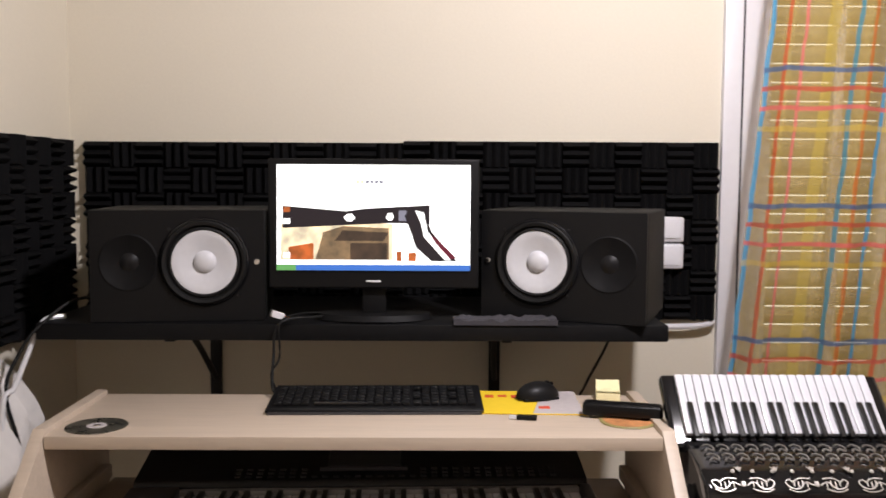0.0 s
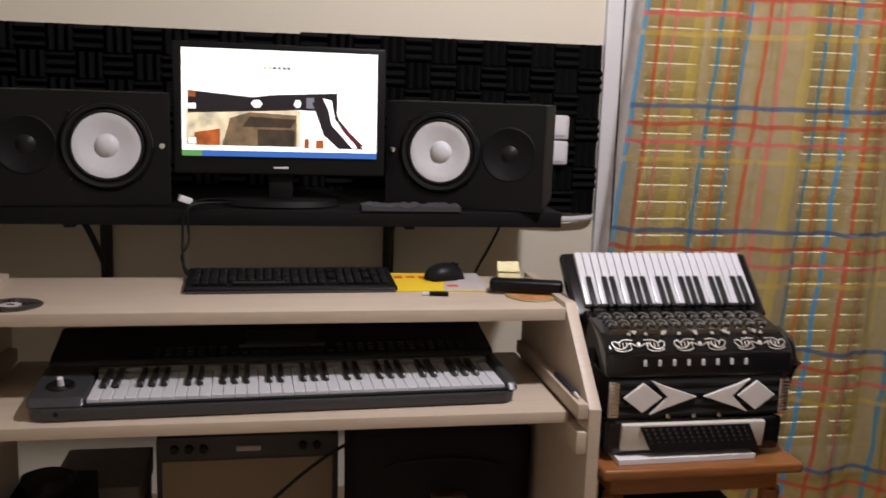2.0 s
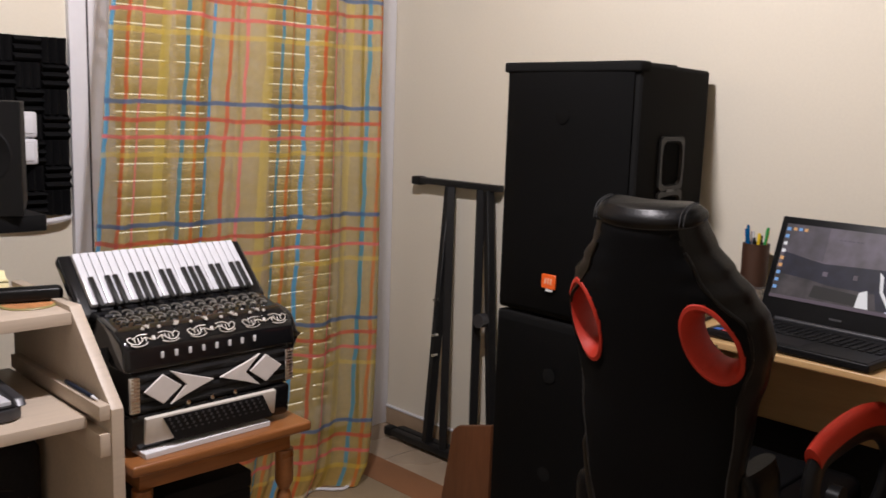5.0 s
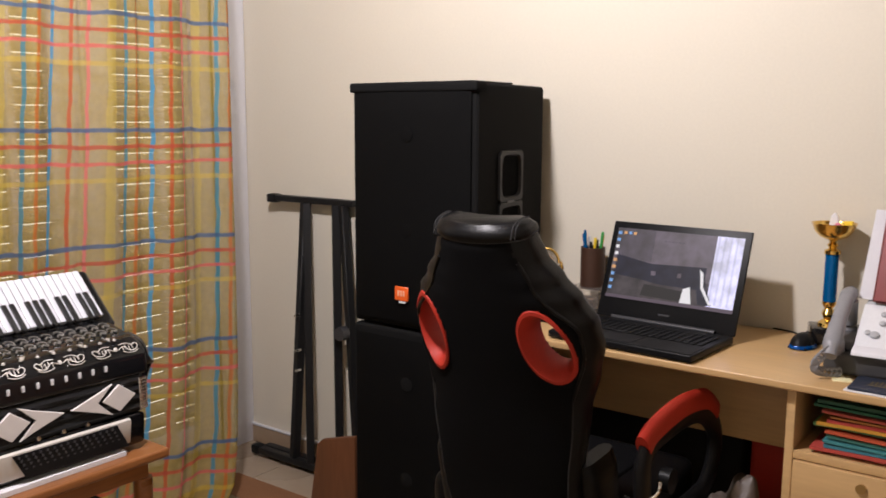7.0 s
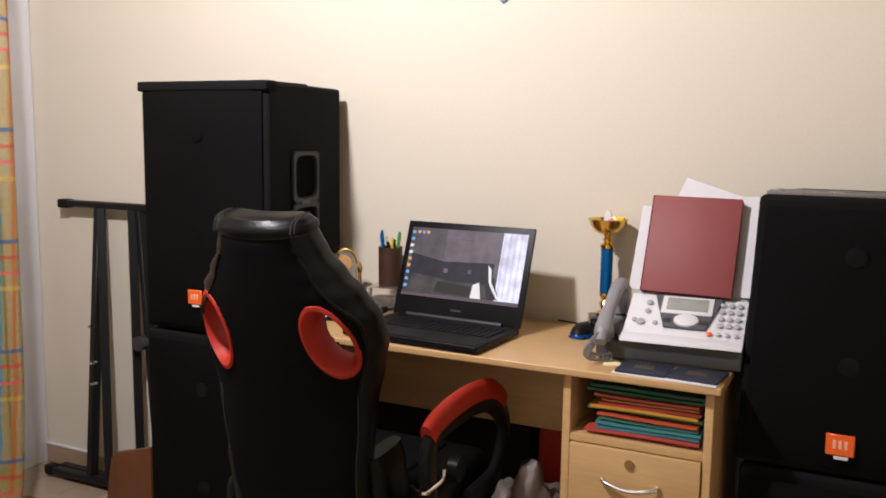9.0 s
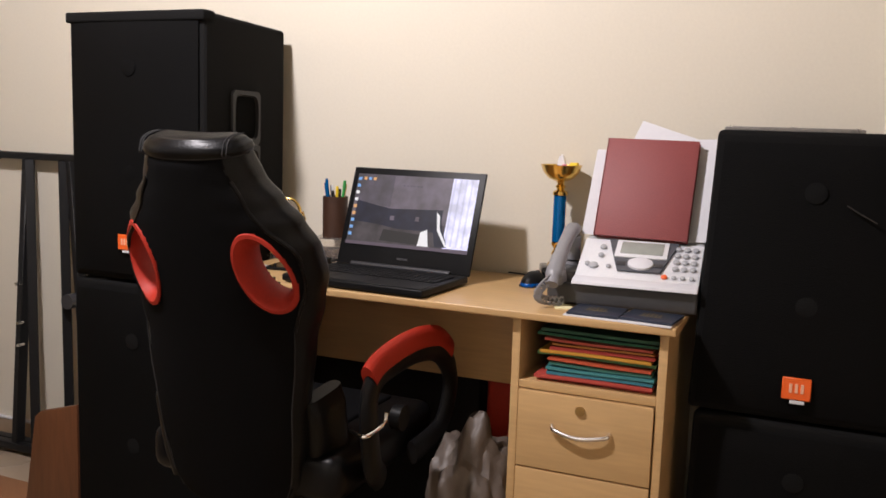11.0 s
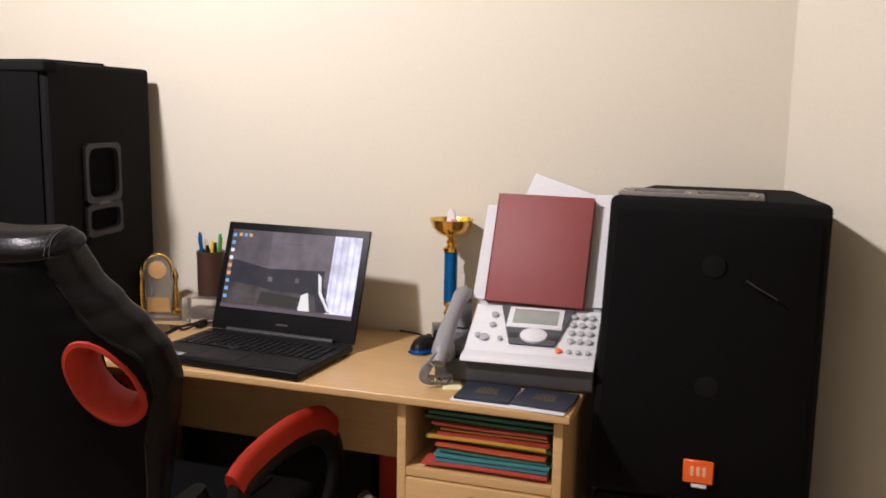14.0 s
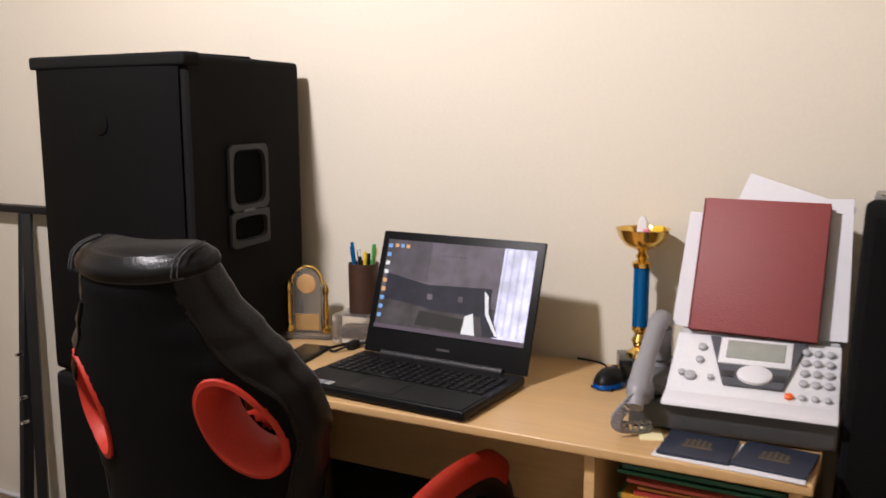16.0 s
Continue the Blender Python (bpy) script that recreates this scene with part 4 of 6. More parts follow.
# ---- side table and accordion ----
tb = thing("side_table", "orange-brown wooden side table with turned legs", "table", pose(0.702, 1.688, 0))
part("tabletop", span(B(), -0.212, 0.218, -0.195, 0.195, 0.605, 0.628, 0.007, 3), WALNUT, tb)
part("apron", span(B(), -0.185, 0.18, -0.165, 0.165, 0.562, 0.6045, 0.003), WALNUT, tb)
leg = mesh_of("leg", lathe(B(), [(0, 0), (0.011, 0), (0.014, 0.03), (0.010, 0.06), (0.015, 0.1), (0.017, 0.28), (0.014, 0.37), (0.019, 0.39), (0.012, 0.405), (0.018, 0.43), (0.018, 0.45), (0.012, 0.465), (0.021, 0.485), (0.021, 0.562), (0, 0.562)], 24), WALNUT)
for x in (-0.175, 0.17):
    for y in (-0.155, 0.155):
        part("leg", leg, None, tb, m=pose(x, y, 0))
solo("sheet_music", span(B(), -0.15, 0.15, -0.11, 0.1, 0, 0.0118, 0.001, 1), PAPER, "stack of white sheet paper under the accordion", "paper", pose(0.675, 1.63, 0.6282, 0, 0, 1.5))
box_ = solo("black_box", span(B(), -0.108, 0.108, -0.118, 0.118, 0, 0.46, 0.008), NYLON, "black box standing under the side table", "box", pose(0.72, 1.72, 0))
part("lid", span(B(), -0.11, 0.11, -0.12, 0.12, 0.458, 0.5, 0.008), NYLON, box_, "flat black lid")

AX0, AX1 = 0.517, 0.925
acc = thing("accordion", "black piano accordion with white keys and silver ornaments", "accordion", Matrix.Translation((0.7, 0.004, 0.6402)) @ Matrix.Diagonal((0.975, 1, 1, 1)) @ Matrix.Translation((-0.721, 0, 0)))
bm = B()
prism(bm, [(1.535, 0.0), (1.76, 0.0), (1.76, 0.055), (1.53, 0.075)], "x", AX0 + 0.006, AX1 - 0.01, 0.012, 3)
part("bass_body", bm, GLOSSB, acc)
part("bass_plate", prism(B(), [(1.529, 0.012), (1.536, 0.012), (1.545, 0.072), (1.5215, 0.068)], "x", AX0 + 0.035, AX1 - 0.055, 0.003), mat("pearl_plate", (0.62, 0.58, 0.53), 0.35, var=0.1), acc, "pearl white bass button plate")
bm = B()
for r in range(6):
    for k in range(15):
        rod(bm, (AX0 + 0.085 + 0.0155 * k + 0.005 * r, 1.5245 + 0.0008 * r, 0.0575 - 0.0088 * r), (AX0 + 0.085 + 0.0155 * k + 0.005 * r, 1.517 + 0.0008 * r, 0.0585 - 0.0088 * r), 0.0036, 0.003, 7)
tagged(part("bass_button", bm, GREYM, acc, "rows of small dark bass buttons"), kind="stuff")
part("button_bed", prism(B(), [(AX0 + 0.072, 0.064), (AX0 + 0.315, 0.064), (AX0 + 0.342, 0.010), (AX0 + 0.1, 0.010)], "y", 1.5195, 1.5225), SYNTHB, acc)
# bellows with folds
bm = B()
pr = []
for k in range(9):
    z = 0.077 + 0.084 * k / 8
    pr.append((0.0 if k % 2 else 0.006, z))
lo = [bm.verts.new((AX0 + 0.012, 1.533 + d, z)) for d, z in pr]
hi = [bm.verts.new((AX1 - 0.016, 1.533 + d, z)) for d, z in pr]
lob = [bm.verts.new((AX0 + 0.012, 1.755, z)) for d, z in pr]
hib = [bm.verts.new((AX1 - 0.016, 1.755, z)) for d, z in pr]
for k in range(8):
    for q in ((lo[k], hi[k], hi[k + 1], lo[k + 1]), (hi[k], hib[k], hib[k + 1], hi[k + 1]), (lob[k], lo[k], lo[k + 1], lob[k + 1]), (hib[k], lob[k], lob[k + 1], hib[k + 1])):
        bm.faces.new(q)
part("bellows", bm, SYNTHB, acc, "black folded bellows")
PEARL = mat("pearl_inlay", (0.70, 0.66, 0.64), 0.4, var=0.06)
zc = 0.122
for s, cx in ((1, AX0 + 0.078), (-1, AX1 - 0.078)):
    part("diamond_inlay", prism(B(), [(cx - 0.042, zc), (cx, zc + 0.031), (cx + 0.042, zc), (cx, zc - 0.031)], "y", 1.5285, 1.5345, 0.001, 1), PEARL, acc, "white diamond inlay")
    part("arrow_inlay", prism(B(), [(cx + s * 0.016, zc + 0.036), (cx + s * 0.046, zc + 0.024), (cx + s * 0.119, zc), (cx + s * 0.046, zc - 0.024), (cx + s * 0.016, zc - 0.036), (cx + s * 0.054, zc)], "y", 1.5285, 1.5345, 0.001, 1), PEARL, acc, "white arrow inlay")
for x0 in (AX0 + 0.004, AX1 - 0.028):
    cb = part("corner_guard", span(B(), x0, x0 + 0.022, 1.526, 1.536, 0.083, 0.158, 0.003), CHROME, acc, "chrome bellows corner guard")
    for k in range(10):
        part("guard_rib", rod(B(), (x0 + 0.002, 1.526, 0.087 + 0.0074 * k), (x0 + 0.02, 1.526, 0.087 + 0.0074 * k), 0.0022, seg=8), CHROME, cb)
for k in range(3):
    part("stud", lathe(B(), [(0.006, 0), (0.005, 0.003), (0, 0.004)], 14, Matrix.Translation((AX0 + 0.135 + 0.052 * k * 1.1, 1.5305, 0.083)) @ Matrix.Rotation(radians(90), 4, "X")), CHROME, acc)
# treble body: flat front, rounded shoulder, rising towards the keys
tre = [(1.532, 0.162), (1.756, 0.162), (1.77, 0.24), (1.70, 0.262), (1.66, 0.258), (1.585, 0.243), (1.552, 0.228), (1.537, 0.212)]
part("treble_body", prism(B(), tre, "x", AX0 - 0.002, AX1 + 0.004, 0.012, 4), GLOSSB, acc)
for k in range(8):
    x = AX0 + 0.072 + 0.0265 * 8 * k / 7 * 1.05
    part("name_bar", span(B(), x + 0.003, x + 0.010, 1.5308, 1.5335, 0.187, 0.2, 0.0006, 1), PAPER, acc, "small white bar on the front")
ORN = mat("silver_filigree", (0.85, 0.83, 0.80), 0.25, 0.7, var=0.2, scale=200, bump=0.2)
# silver ornaments along the shoulder
sm = pose(0, 1.5455, 0.2255, 45)
for k in range(3):
    cx = AX0 + 0.068 + 0.135 * k
    bm = B()
    for s in (-1, 1):
        sweep(bm, [(cx + s * 0.006, 0, 0.0), (cx + s * 0.02, 0.006, 0), (cx + s * 0.034, -0.006, 0), (cx + s * 0.05, -0.004, 0), (cx + s * 0.057, 0.006, 0), (cx + s * 0.05, 0.011, 0), (cx + s * 0.044, 0.006, 0)], 0.0015, 6, 5)
        sweep(bm, [(cx + s * 0.012, 0.013, 0), (cx + s * 0.03, 0.014, 0), (cx + s * 0.042, 0.0075, 0)], 0.0014, 6, 4)
        sweep(bm, [(cx + s * 0.016, -0.006, 0), (cx + s * 0.026, -0.011, 0), (cx + s * 0.042, -0.012, 0), (cx + s * 0.054, -0.007, 0)], 0.0014, 6, 4)
        for q in range(4):
            box(bm, (cx + s * (0.018 + 0.008 * q), 0.002 + 0.002 * (q % 2), 0), (0.003, 0.012, 0.003), 0.001, 1)
    box(bm, (cx, 0.003, 0), (0.009, 0.011, 0.004), 0.002, 1)
    bmesh.ops.transform(bm, matrix=sm, verts=bm.verts)
    part("scroll_ornament", bm, ORN, acc, "silver scroll ornament")
GL = mat("grille_fretwork", (0.30, 0.295, 0.28), 0.3, 0.8, var=0.35, scale=140, bump=0.3)
sm2 = pose(0, 1.625, 0.2555, 12)
for k in range(13):
    cx = AX0 + 0.035 + 0.0285 * k
    bm = B()
    for r in range(2):
        sweep(bm, [(cx - 0.011, -0.022 + 0.034 * r, 0), (cx - 0.003, -0.012 + 0.034 * r, 0.001), (cx + 0.006, -0.018 + 0.034 * r, 0), (cx + 0.009, -0.004 + 0.034 * r, 0), (cx - 0.002, 0.003 + 0.034 * r, 0.001), (cx - 0.012, -0.002 + 0.034 * r, 0)], 0.0022, 5, 4)
    bmesh.ops.transform(bm, matrix=sm2, verts=bm.verts)
    part("fretwork", bm, GL, acc, "dark silver pierced fretwork")
for k in range(9):
    part("register_stud", lathe(B(), [(0.0045, 0), (0.003, 0.003), (0, 0.004)], 12, pose(AX0 + 0.055 + 0.037 * k, 1.571, 0.2425, 20)), ORN, acc)
for k in range(5):
    cx = AX0 + 0.068 + 0.0675 * k
    bm = prism(B(), [(cx - 0.008, 0.006), (cx - 0.003, -0.003), (cx, -0.008), (cx + 0.003, -0.003), (cx + 0.008, 0.006), (cx + 0.003, 0.003), (cx, 0.007), (cx - 0.003, 0.003)], "z", -0.0005, 0.0015)
    part("fleur", bm, ORN, acc, "small silver fleur ornament", pose(0, 1.577, 0.2445, 22))
# piano keyboard, sloped
kbm = pose(0, 1.693, 0.262, 43.5)
part("keyboard_bed", span(B(), AX0 - 0.022, AX1 + 0.028, -0.012, 0.158, -0.03, -0.004, 0.01, 3), GLOSSB, acc, "gloss black keyboard frame", kbm)
wk = mesh_of("white_key", span(B(), -0.0086, 0.0086, 0, 0.138, 0.0, 0.012, 0.003, 2), KEYW)
bk = mesh_of("black_key", prism(B(), [(0, 0), (0.083, 0), (0.079, 0.009), (0, 0.010)], "x", -0.0052, 0.0052, 0.0015, 1), KEYB)
for k in range(22):
    x = AX0 + 0.0045 + 0.0183 * (k + 0.5)
    part("white_key", wk, None, acc, m=kbm @ pose(x, 0.012, -0.004))
    if k % 7 in (0, 2, 3, 5, 6) and k < 21:
        part("black_key", bk, None, acc, m=kbm @ pose(x + 0.00915, 0.0, 0.0075))
# straps and side bulge
part("bass_strap", sweep(B(), [(AX1 - 0.012, 1.62, 0.07), (AX1 + 0.012, 1.6, 0.095), (AX1 + 0.024, 1.59, 0.14), (AX1 + 0.026, 1.585, 0.18), (AX1 + 0.018, 1.59, 0.215), (AX1 - 0.004, 1.61, 0.235)], 0.026, 12, 6, 0.55), GLOSSB, acc, "rounded black side strap")
part("shoulder_strap", sweep(B(), [(AX0 - 0.002, 1.62, 0.2), (AX0 - 0.018, 1.61, 0.15), (AX0 - 0.016, 1.6, 0.08), (AX0 + 0.002, 1.6, 0.03)], 0.014, 10, 6, 0.4), LEATHER, acc)
# ---- loudspeakers on the east side ----
def framed(bm, y0, y1, z0, z1, side, lip, x0, x1):
    """A raised frame in the y, z plane round an opening with rounded corners."""
    n, cy, cz = 40, (y0 + y1) / 2, (z0 + z1) / 2
    hy, hz = (y1 - y0) / 2, (z1 - z0) / 2
    rings = [[], [], [], []]
    for k in range(n):
        c, q = math.cos(math.tau * (k + 0.5) / n), math.sin(math.tau * (k + 0.5) / n)
        e = 1 / max(abs(c), abs(q))
        r = 1 / (abs(c) ** 5 + abs(q) ** 5) ** 0.2
        for ring, x, a, b, f in ((rings[0], x0, hy, hz, e), (rings[1], x1, hy - 0.002, hz - 0.001, e), (rings[2], x1, hy - side, hz - lip, r), (rings[3], x0 - 0.002, hy - side - 0.004, hz - lip - 0.004, r)):
            ring.append(bm.verts.new((x, cy + a * f * c, cz + b * f * q)))
    fs = [bm.faces.new((a[k], a[(k + 1) % n], b[(k + 1) % n], b[k])) for a, b in zip(rings, rings[1:]) for k in range(n)]
    bmesh.ops.recalc_face_normals(bm, faces=fs)


def pa_cabinet(name, m, w, wb, d, h, label, group, grille=True, logo=None, side_handle=False, top_handle=False, taper=0.0):
    """A stage loudspeaker: front at y = 0 facing -y, narrower behind. taper: how much wider its foot is at -x."""
    t = thing(name, label, "loudspeaker", m, group)
    bm = prism(B(), [(-w / 2, 0.012), (w / 2, 0.012), (wb / 2, d), (-wb / 2, d)], "z", 0.006, h, 0.014, 3)
    for v in bm.verts:
        if v.co.x < 0:
            v.co.x -= taper * (1 - v.co.z / h)
    part("cabinet", bm, CARPETB, t)
    if side_handle:
        bm = span(B(), -w / 2 - 0.002, w / 2 + 0.002, 0.0, 0.05, h - 0.026, h + 0.002, 0.008, 3)
        part("top_rim", bm, CARPETB, t, "raised front top edge")
        for x in (-0.13, -0.02, 0.1):
            part("top_pad", span(B(), x - 0.05, x + 0.05, 0.09, 0.3, h - 0.002, h + 0.007, 0.004, 2), CARPETB, t)
    if grille:
        bm = B()
        nx, nz = 14, 20
        rows = []
        for j in range(nz + 1):
            v = j / nz
            z = 0.025 + (h - 0.05) * v
            x0 = -w / 2 + 0.018 - taper * (1 - v)
            x1 = w / 2 - 0.018
            rows.append([bm.verts.new((x0 + (x1 - x0) * i / nx, 0.006 - 0.020 * math.sin(math.pi * min(max(i / nx, 0.001), 0.999)) ** 0.5 * math.sin(math.pi * min(max(v, 0.001), 0.999)) ** 0.35, z)) for i in range(nx + 1)])
        for a, b in zip(rows, rows[1:]):
            for i in range(nx):
                bm.faces.new((a[i], a[i + 1], b[i + 1], b[i]))
        part("grille", bm, GRILLE, t, "black perforated steel grille")
        for cz in (0.42, 0.8):
            part("driver_cap", lathe(B(), [(0.022, 0), (0.016, 0.001), (0, 0.0015)], 24, Matrix.Translation((0, -0.0135, h * cz)) @ Matrix.Rotation(radians(90), 4, "X")), GRILLE if side_handle else CARPETB, t)
    if logo:
        x, z, s = logo
        lg = part("badge", box(B(), (x, -0.0125, z), (s, 0.006, s * 0.82), 0.002, 1), ORANGEM, t, "square orange badge")
        for k in range(3):
            part("badge_mark", box(B(), (x - s * 0.2 + s * 0.2 * k, -0.016, z + s * 0.02), (s * 0.11, 0.002, s * 0.34), 0.0005, 1), mat("badge_pale", (0.85, 0.45, 0.3), 0.4) if k == 0 else bpy.data.materials["badge_pale"], lg)
        part("badge_strip", box(B(), (x + s * 0.05, -0.0125, z - s * 0.5), (s * 0.5, 0.004, s * 0.12), 0.0005, 1), PAPER, lg)
    for x in (-w / 2 + 0.05, w / 2 - 0.05):
        for y in (0.06, d - 0.06):
            part("rubber_foot", rod(B(), (x * 0.75, y, -0.0005), (x * 0.75, y, 0.007), 0.016, seg=14), RUBBER, t)
    if side_handle:
        ang = math.atan2((w - wb) / 2, d)
        hm = Matrix.Translation((w / 2 - 0.001, 0.012, 0)) @ Matrix.Rotation(ang, 4, "Z")
        y0, y1, z0, z1 = 0.125, 0.288, 0.297, 0.526
        zm = z0 + 0.082
        bm = B()
        for a, b in ((z0, zm), (zm, z1)):
            lip = 0.014 if a == z0 else 0.012
            framed(bm, y0, y1, a, b, 0.014, lip, 0.0025, 0.0095)
        hp_ = part("side_handle", bm, mat("handle_plastic", (0.0075, 0.0075, 0.008), 0.5, var=0.1, spec=0.3), t, "recessed black plastic carrying handle", hm)
        # flat black sheet: paints the shade of the hand hollow on the solid side
        part("recess_shade", span(B(), -0.002, 0.0015, y0 + 0.008, y1 - 0.008, z0 + 0.008, z1 - 0.008), mat("recess_shade_black", (0.002, 0.002, 0.002), 0.9, spec=0.05), hp_)
        part("handle_mark", span(B(), 0.009, 0.0105, y0 + 0.05, y0 + 0.1, zm - 0.003, zm + 0.004), GREYM, hp_)
    if top_handle:
        bm = B()
        for x in (-0.18, -0.055, 0.07):
            span(bm, x - 0.014, x + 0.014, 0.04, 0.13, h - 0.002, h + 0.007, 0.003)
        span(bm, -0.18, 0.07, 0.035, 0.05, h - 0.001, h + 0.008, 0.003)
        span(bm, -0.18, 0.07, 0.12, 0.135, h - 0.001, h + 0.008, 0.003)
        tp = part("top_plate", bm, mat("worn_grey_plate", (0.2, 0.185, 0.165), 0.5, var=0.3, scale=90), t, "worn grey top handle plate")
        # no hollow here: a black plate on top gives its shade
        part("hollow_shade", span(B(), -0.166, 0.056, 0.05, 0.12, h - 0.001, h + 0.0025), NYLON, tp, "black plate for the shaded hand hollow")
        for x in (-0.18, -0.055, 0.07):
            part("plate_screw", rod(B(), (x, 0.043, h + 0.008), (x, 0.043, h + 0.0095), 0.005, seg=10), CHROME, tp)
    return t


W90 = -90
pa_cabinet("stage_speaker", pose(1.685, 1.403, 0, 0, 0, W90), 0.456, 0.36, 0.47, 0.765, "black stage bass speaker standing on the floor", "loudspeakers")
pa_cabinet("stage_speaker", pose(1.685, 1.403, 0.766, 0, 0, W90 - 0.5), 0.456, 0.31, 0.47, 0.714, "tall black stage loudspeaker stacked on another, orange badge", "loudspeakers", logo=(-0.018, 0.114, 0.05), side_handle=True)
pa_cabinet("stage_speaker", pose(1.835, -0.262, 0, 0, 0, W90), 0.44, 0.36, 0.34, 0.60, "black stage bass speaker in the corner beside the desk", "loudspeakers", taper=0.01)
pa_cabinet("stage_speaker", pose(1.835, -0.258, 0.601, 0, 0, W90), 0.412, 0.31, 0.34, 0.623, "black stage loudspeaker beside the desk, orange badge, scuffed grille", "loudspeakers", logo=(-0.005, 0.085, 0.058), top_handle=True, taper=0.025)

solo("scuff_tape", sweep(B(), [(1.8125, -0.318, 1.078), (1.8125, -0.345, 1.062), (1.814, -0.375, 1.046)], 0.004, 6, 5, 0.4), AMPGREY, "pale scuffed strip on the speaker grille", "tape")

# ---- folded keyboard stand against the wall ----
st = thing("keyboard_stand", "folded black steel keyboard stand leaning against the wall", "stand")
part("top_bar", box(B(), (2.165, 2.27, 1.066), (0.036, 0.44, 0.024), 0.006, 2), STEELB, st)
part("end_cap", box(B(), (2.165, 2.487, 1.064), (0.042, 0.05, 0.034), 0.008, 2), RUBBER, st)
part("foot_bar", box(B(), (2.085, 2.345, 0.03), (0.036, 0.42, 0.028), 0.008, 2), STEELB, st)
part("foot_bar", box(B(), (2.125, 2.34, 0.03), (0.036, 0.36, 0.028), 0.008, 2), STEELB, st)
for c in (2.145, 2.53):
    part("end_cap", box(B(), (2.085, c, 0.031), (0.042, 0.045, 0.038), 0.01, 2), RUBBER, st)


def square_tube(p0, p1, w):
    bm = B()
    d = Vector(p1) - Vector(p0)
    q = d.to_track_quat("Z", "Y").to_matrix().to_4x4()
    return box(bm, (0, 0, 0), (w, w * 1.1, d.length), 0.003, 1, Matrix.Translation((Vector(p0) + Vector(p1)) / 2) @ q)


for p0, p1 in (((2.16, 2.305, 1.055), (2.09, 2.318, 0.04)), ((2.155, 2.295, 1.055), (2.085, 2.225, 0.04)),
               ((2.16, 2.145, 1.055), (2.12, 2.10, 0.04)), ((2.16, 2.105, 1.055), (2.12, 2.0, 0.04))):
    part("leg", square_tube(p0, p1, 0.031), STEELB, st)
part("lock_knob", rod(B(), (2.09, 2.07, 0.58), (2.15, 2.07, 0.58), 0.026, seg=18), GREYM, st, "grey locking knob")
for z in (0.40, 0.48, 0.62):
    part("bolt", rod(B(), (2.085, 2.30, z), (2.11, 2.30, z), 0.006, seg=10), CHROME, st)
solo("wooden_board", prism(B(), [(1.65, 0.002), (1.87, 0.002), (1.815, 0.325), (1.793, 0.345), (1.65, 0.385)], "x", 1.715, 1.735, 0.004), DARKWOOD, "dark brown wooden board standing beside the speaker", "board")

# ---- swivel chair ----
ch = thing("gaming_chair", "black and red racing style swivel chair, its back turned", "chair")
CY = 0.858
back = pose(1.404, CY, 0.376, 0, -13, 5) @ Matrix.Diagonal((1.06, 1.02, 1.06, 1))


def lerp_table(tab, h):
    for (a, va), (b, vb) in zip(tab, tab[1:]):
        if a <= h <= b:
            k = (h - a) / (b - a)
            k = k * k * (3 - 2 * k)
            return va + (vb - va) * k
    return tab[-1][1]


WT = [(0, 0.10), (0.02, 0.135), (0.07, 0.158), (0.2, 0.174), (0.36, 0.19), (0.44, 0.208), (0.50, 0.220), (0.555, 0.214), (0.61, 0.188), (0.65, 0.157), (0.70, 0.123), (0.735, 0.110), (0.765, 0.094)]
# where the mesh cloth panel ends and the leather side begins, as a share of the half width
PANEL = [(0, 0.9), (0.3, 0.9), (0.40, 0.86), (0.50, 0.9), (0.56, 0.88), (0.63, 0.74), (0.70, 0.74), (0.78, 0.74)]
RH, RB = 0.524, 0.082
# half width, distance from the middle and slant of the opening on each side
RA = {1: 0.053, -1: 0.046}
RU = {1: 0.143, -1: 0.134}
SK = {1: 0.18, -1: 0.29}


def sgnpow(v, p):
    return math.copysign(abs(v) ** p, v)


def thick_at(h):
    return 0.046 - 0.014 * max(0, (0.03 - h) / 0.03) - 0.012 * max(0, (h - 0.735) / 0.03)


def wing_at(h):
    return 0.022 + 0.052 * math.exp(-((h - 0.48) / 0.17) ** 2)


def rear(u, h, lift=0.0):
    """A place on the rear face of the backrest."""
    w = lerp_table(WT, h)
    c = min(1.0, (abs(u) / w) ** (1 / 0.75))
    return (-thick_at(h) * math.sqrt(1 - c * c) ** 0.55 - lift + wing_at(h) * abs(u / w) ** 2.1, u, h)


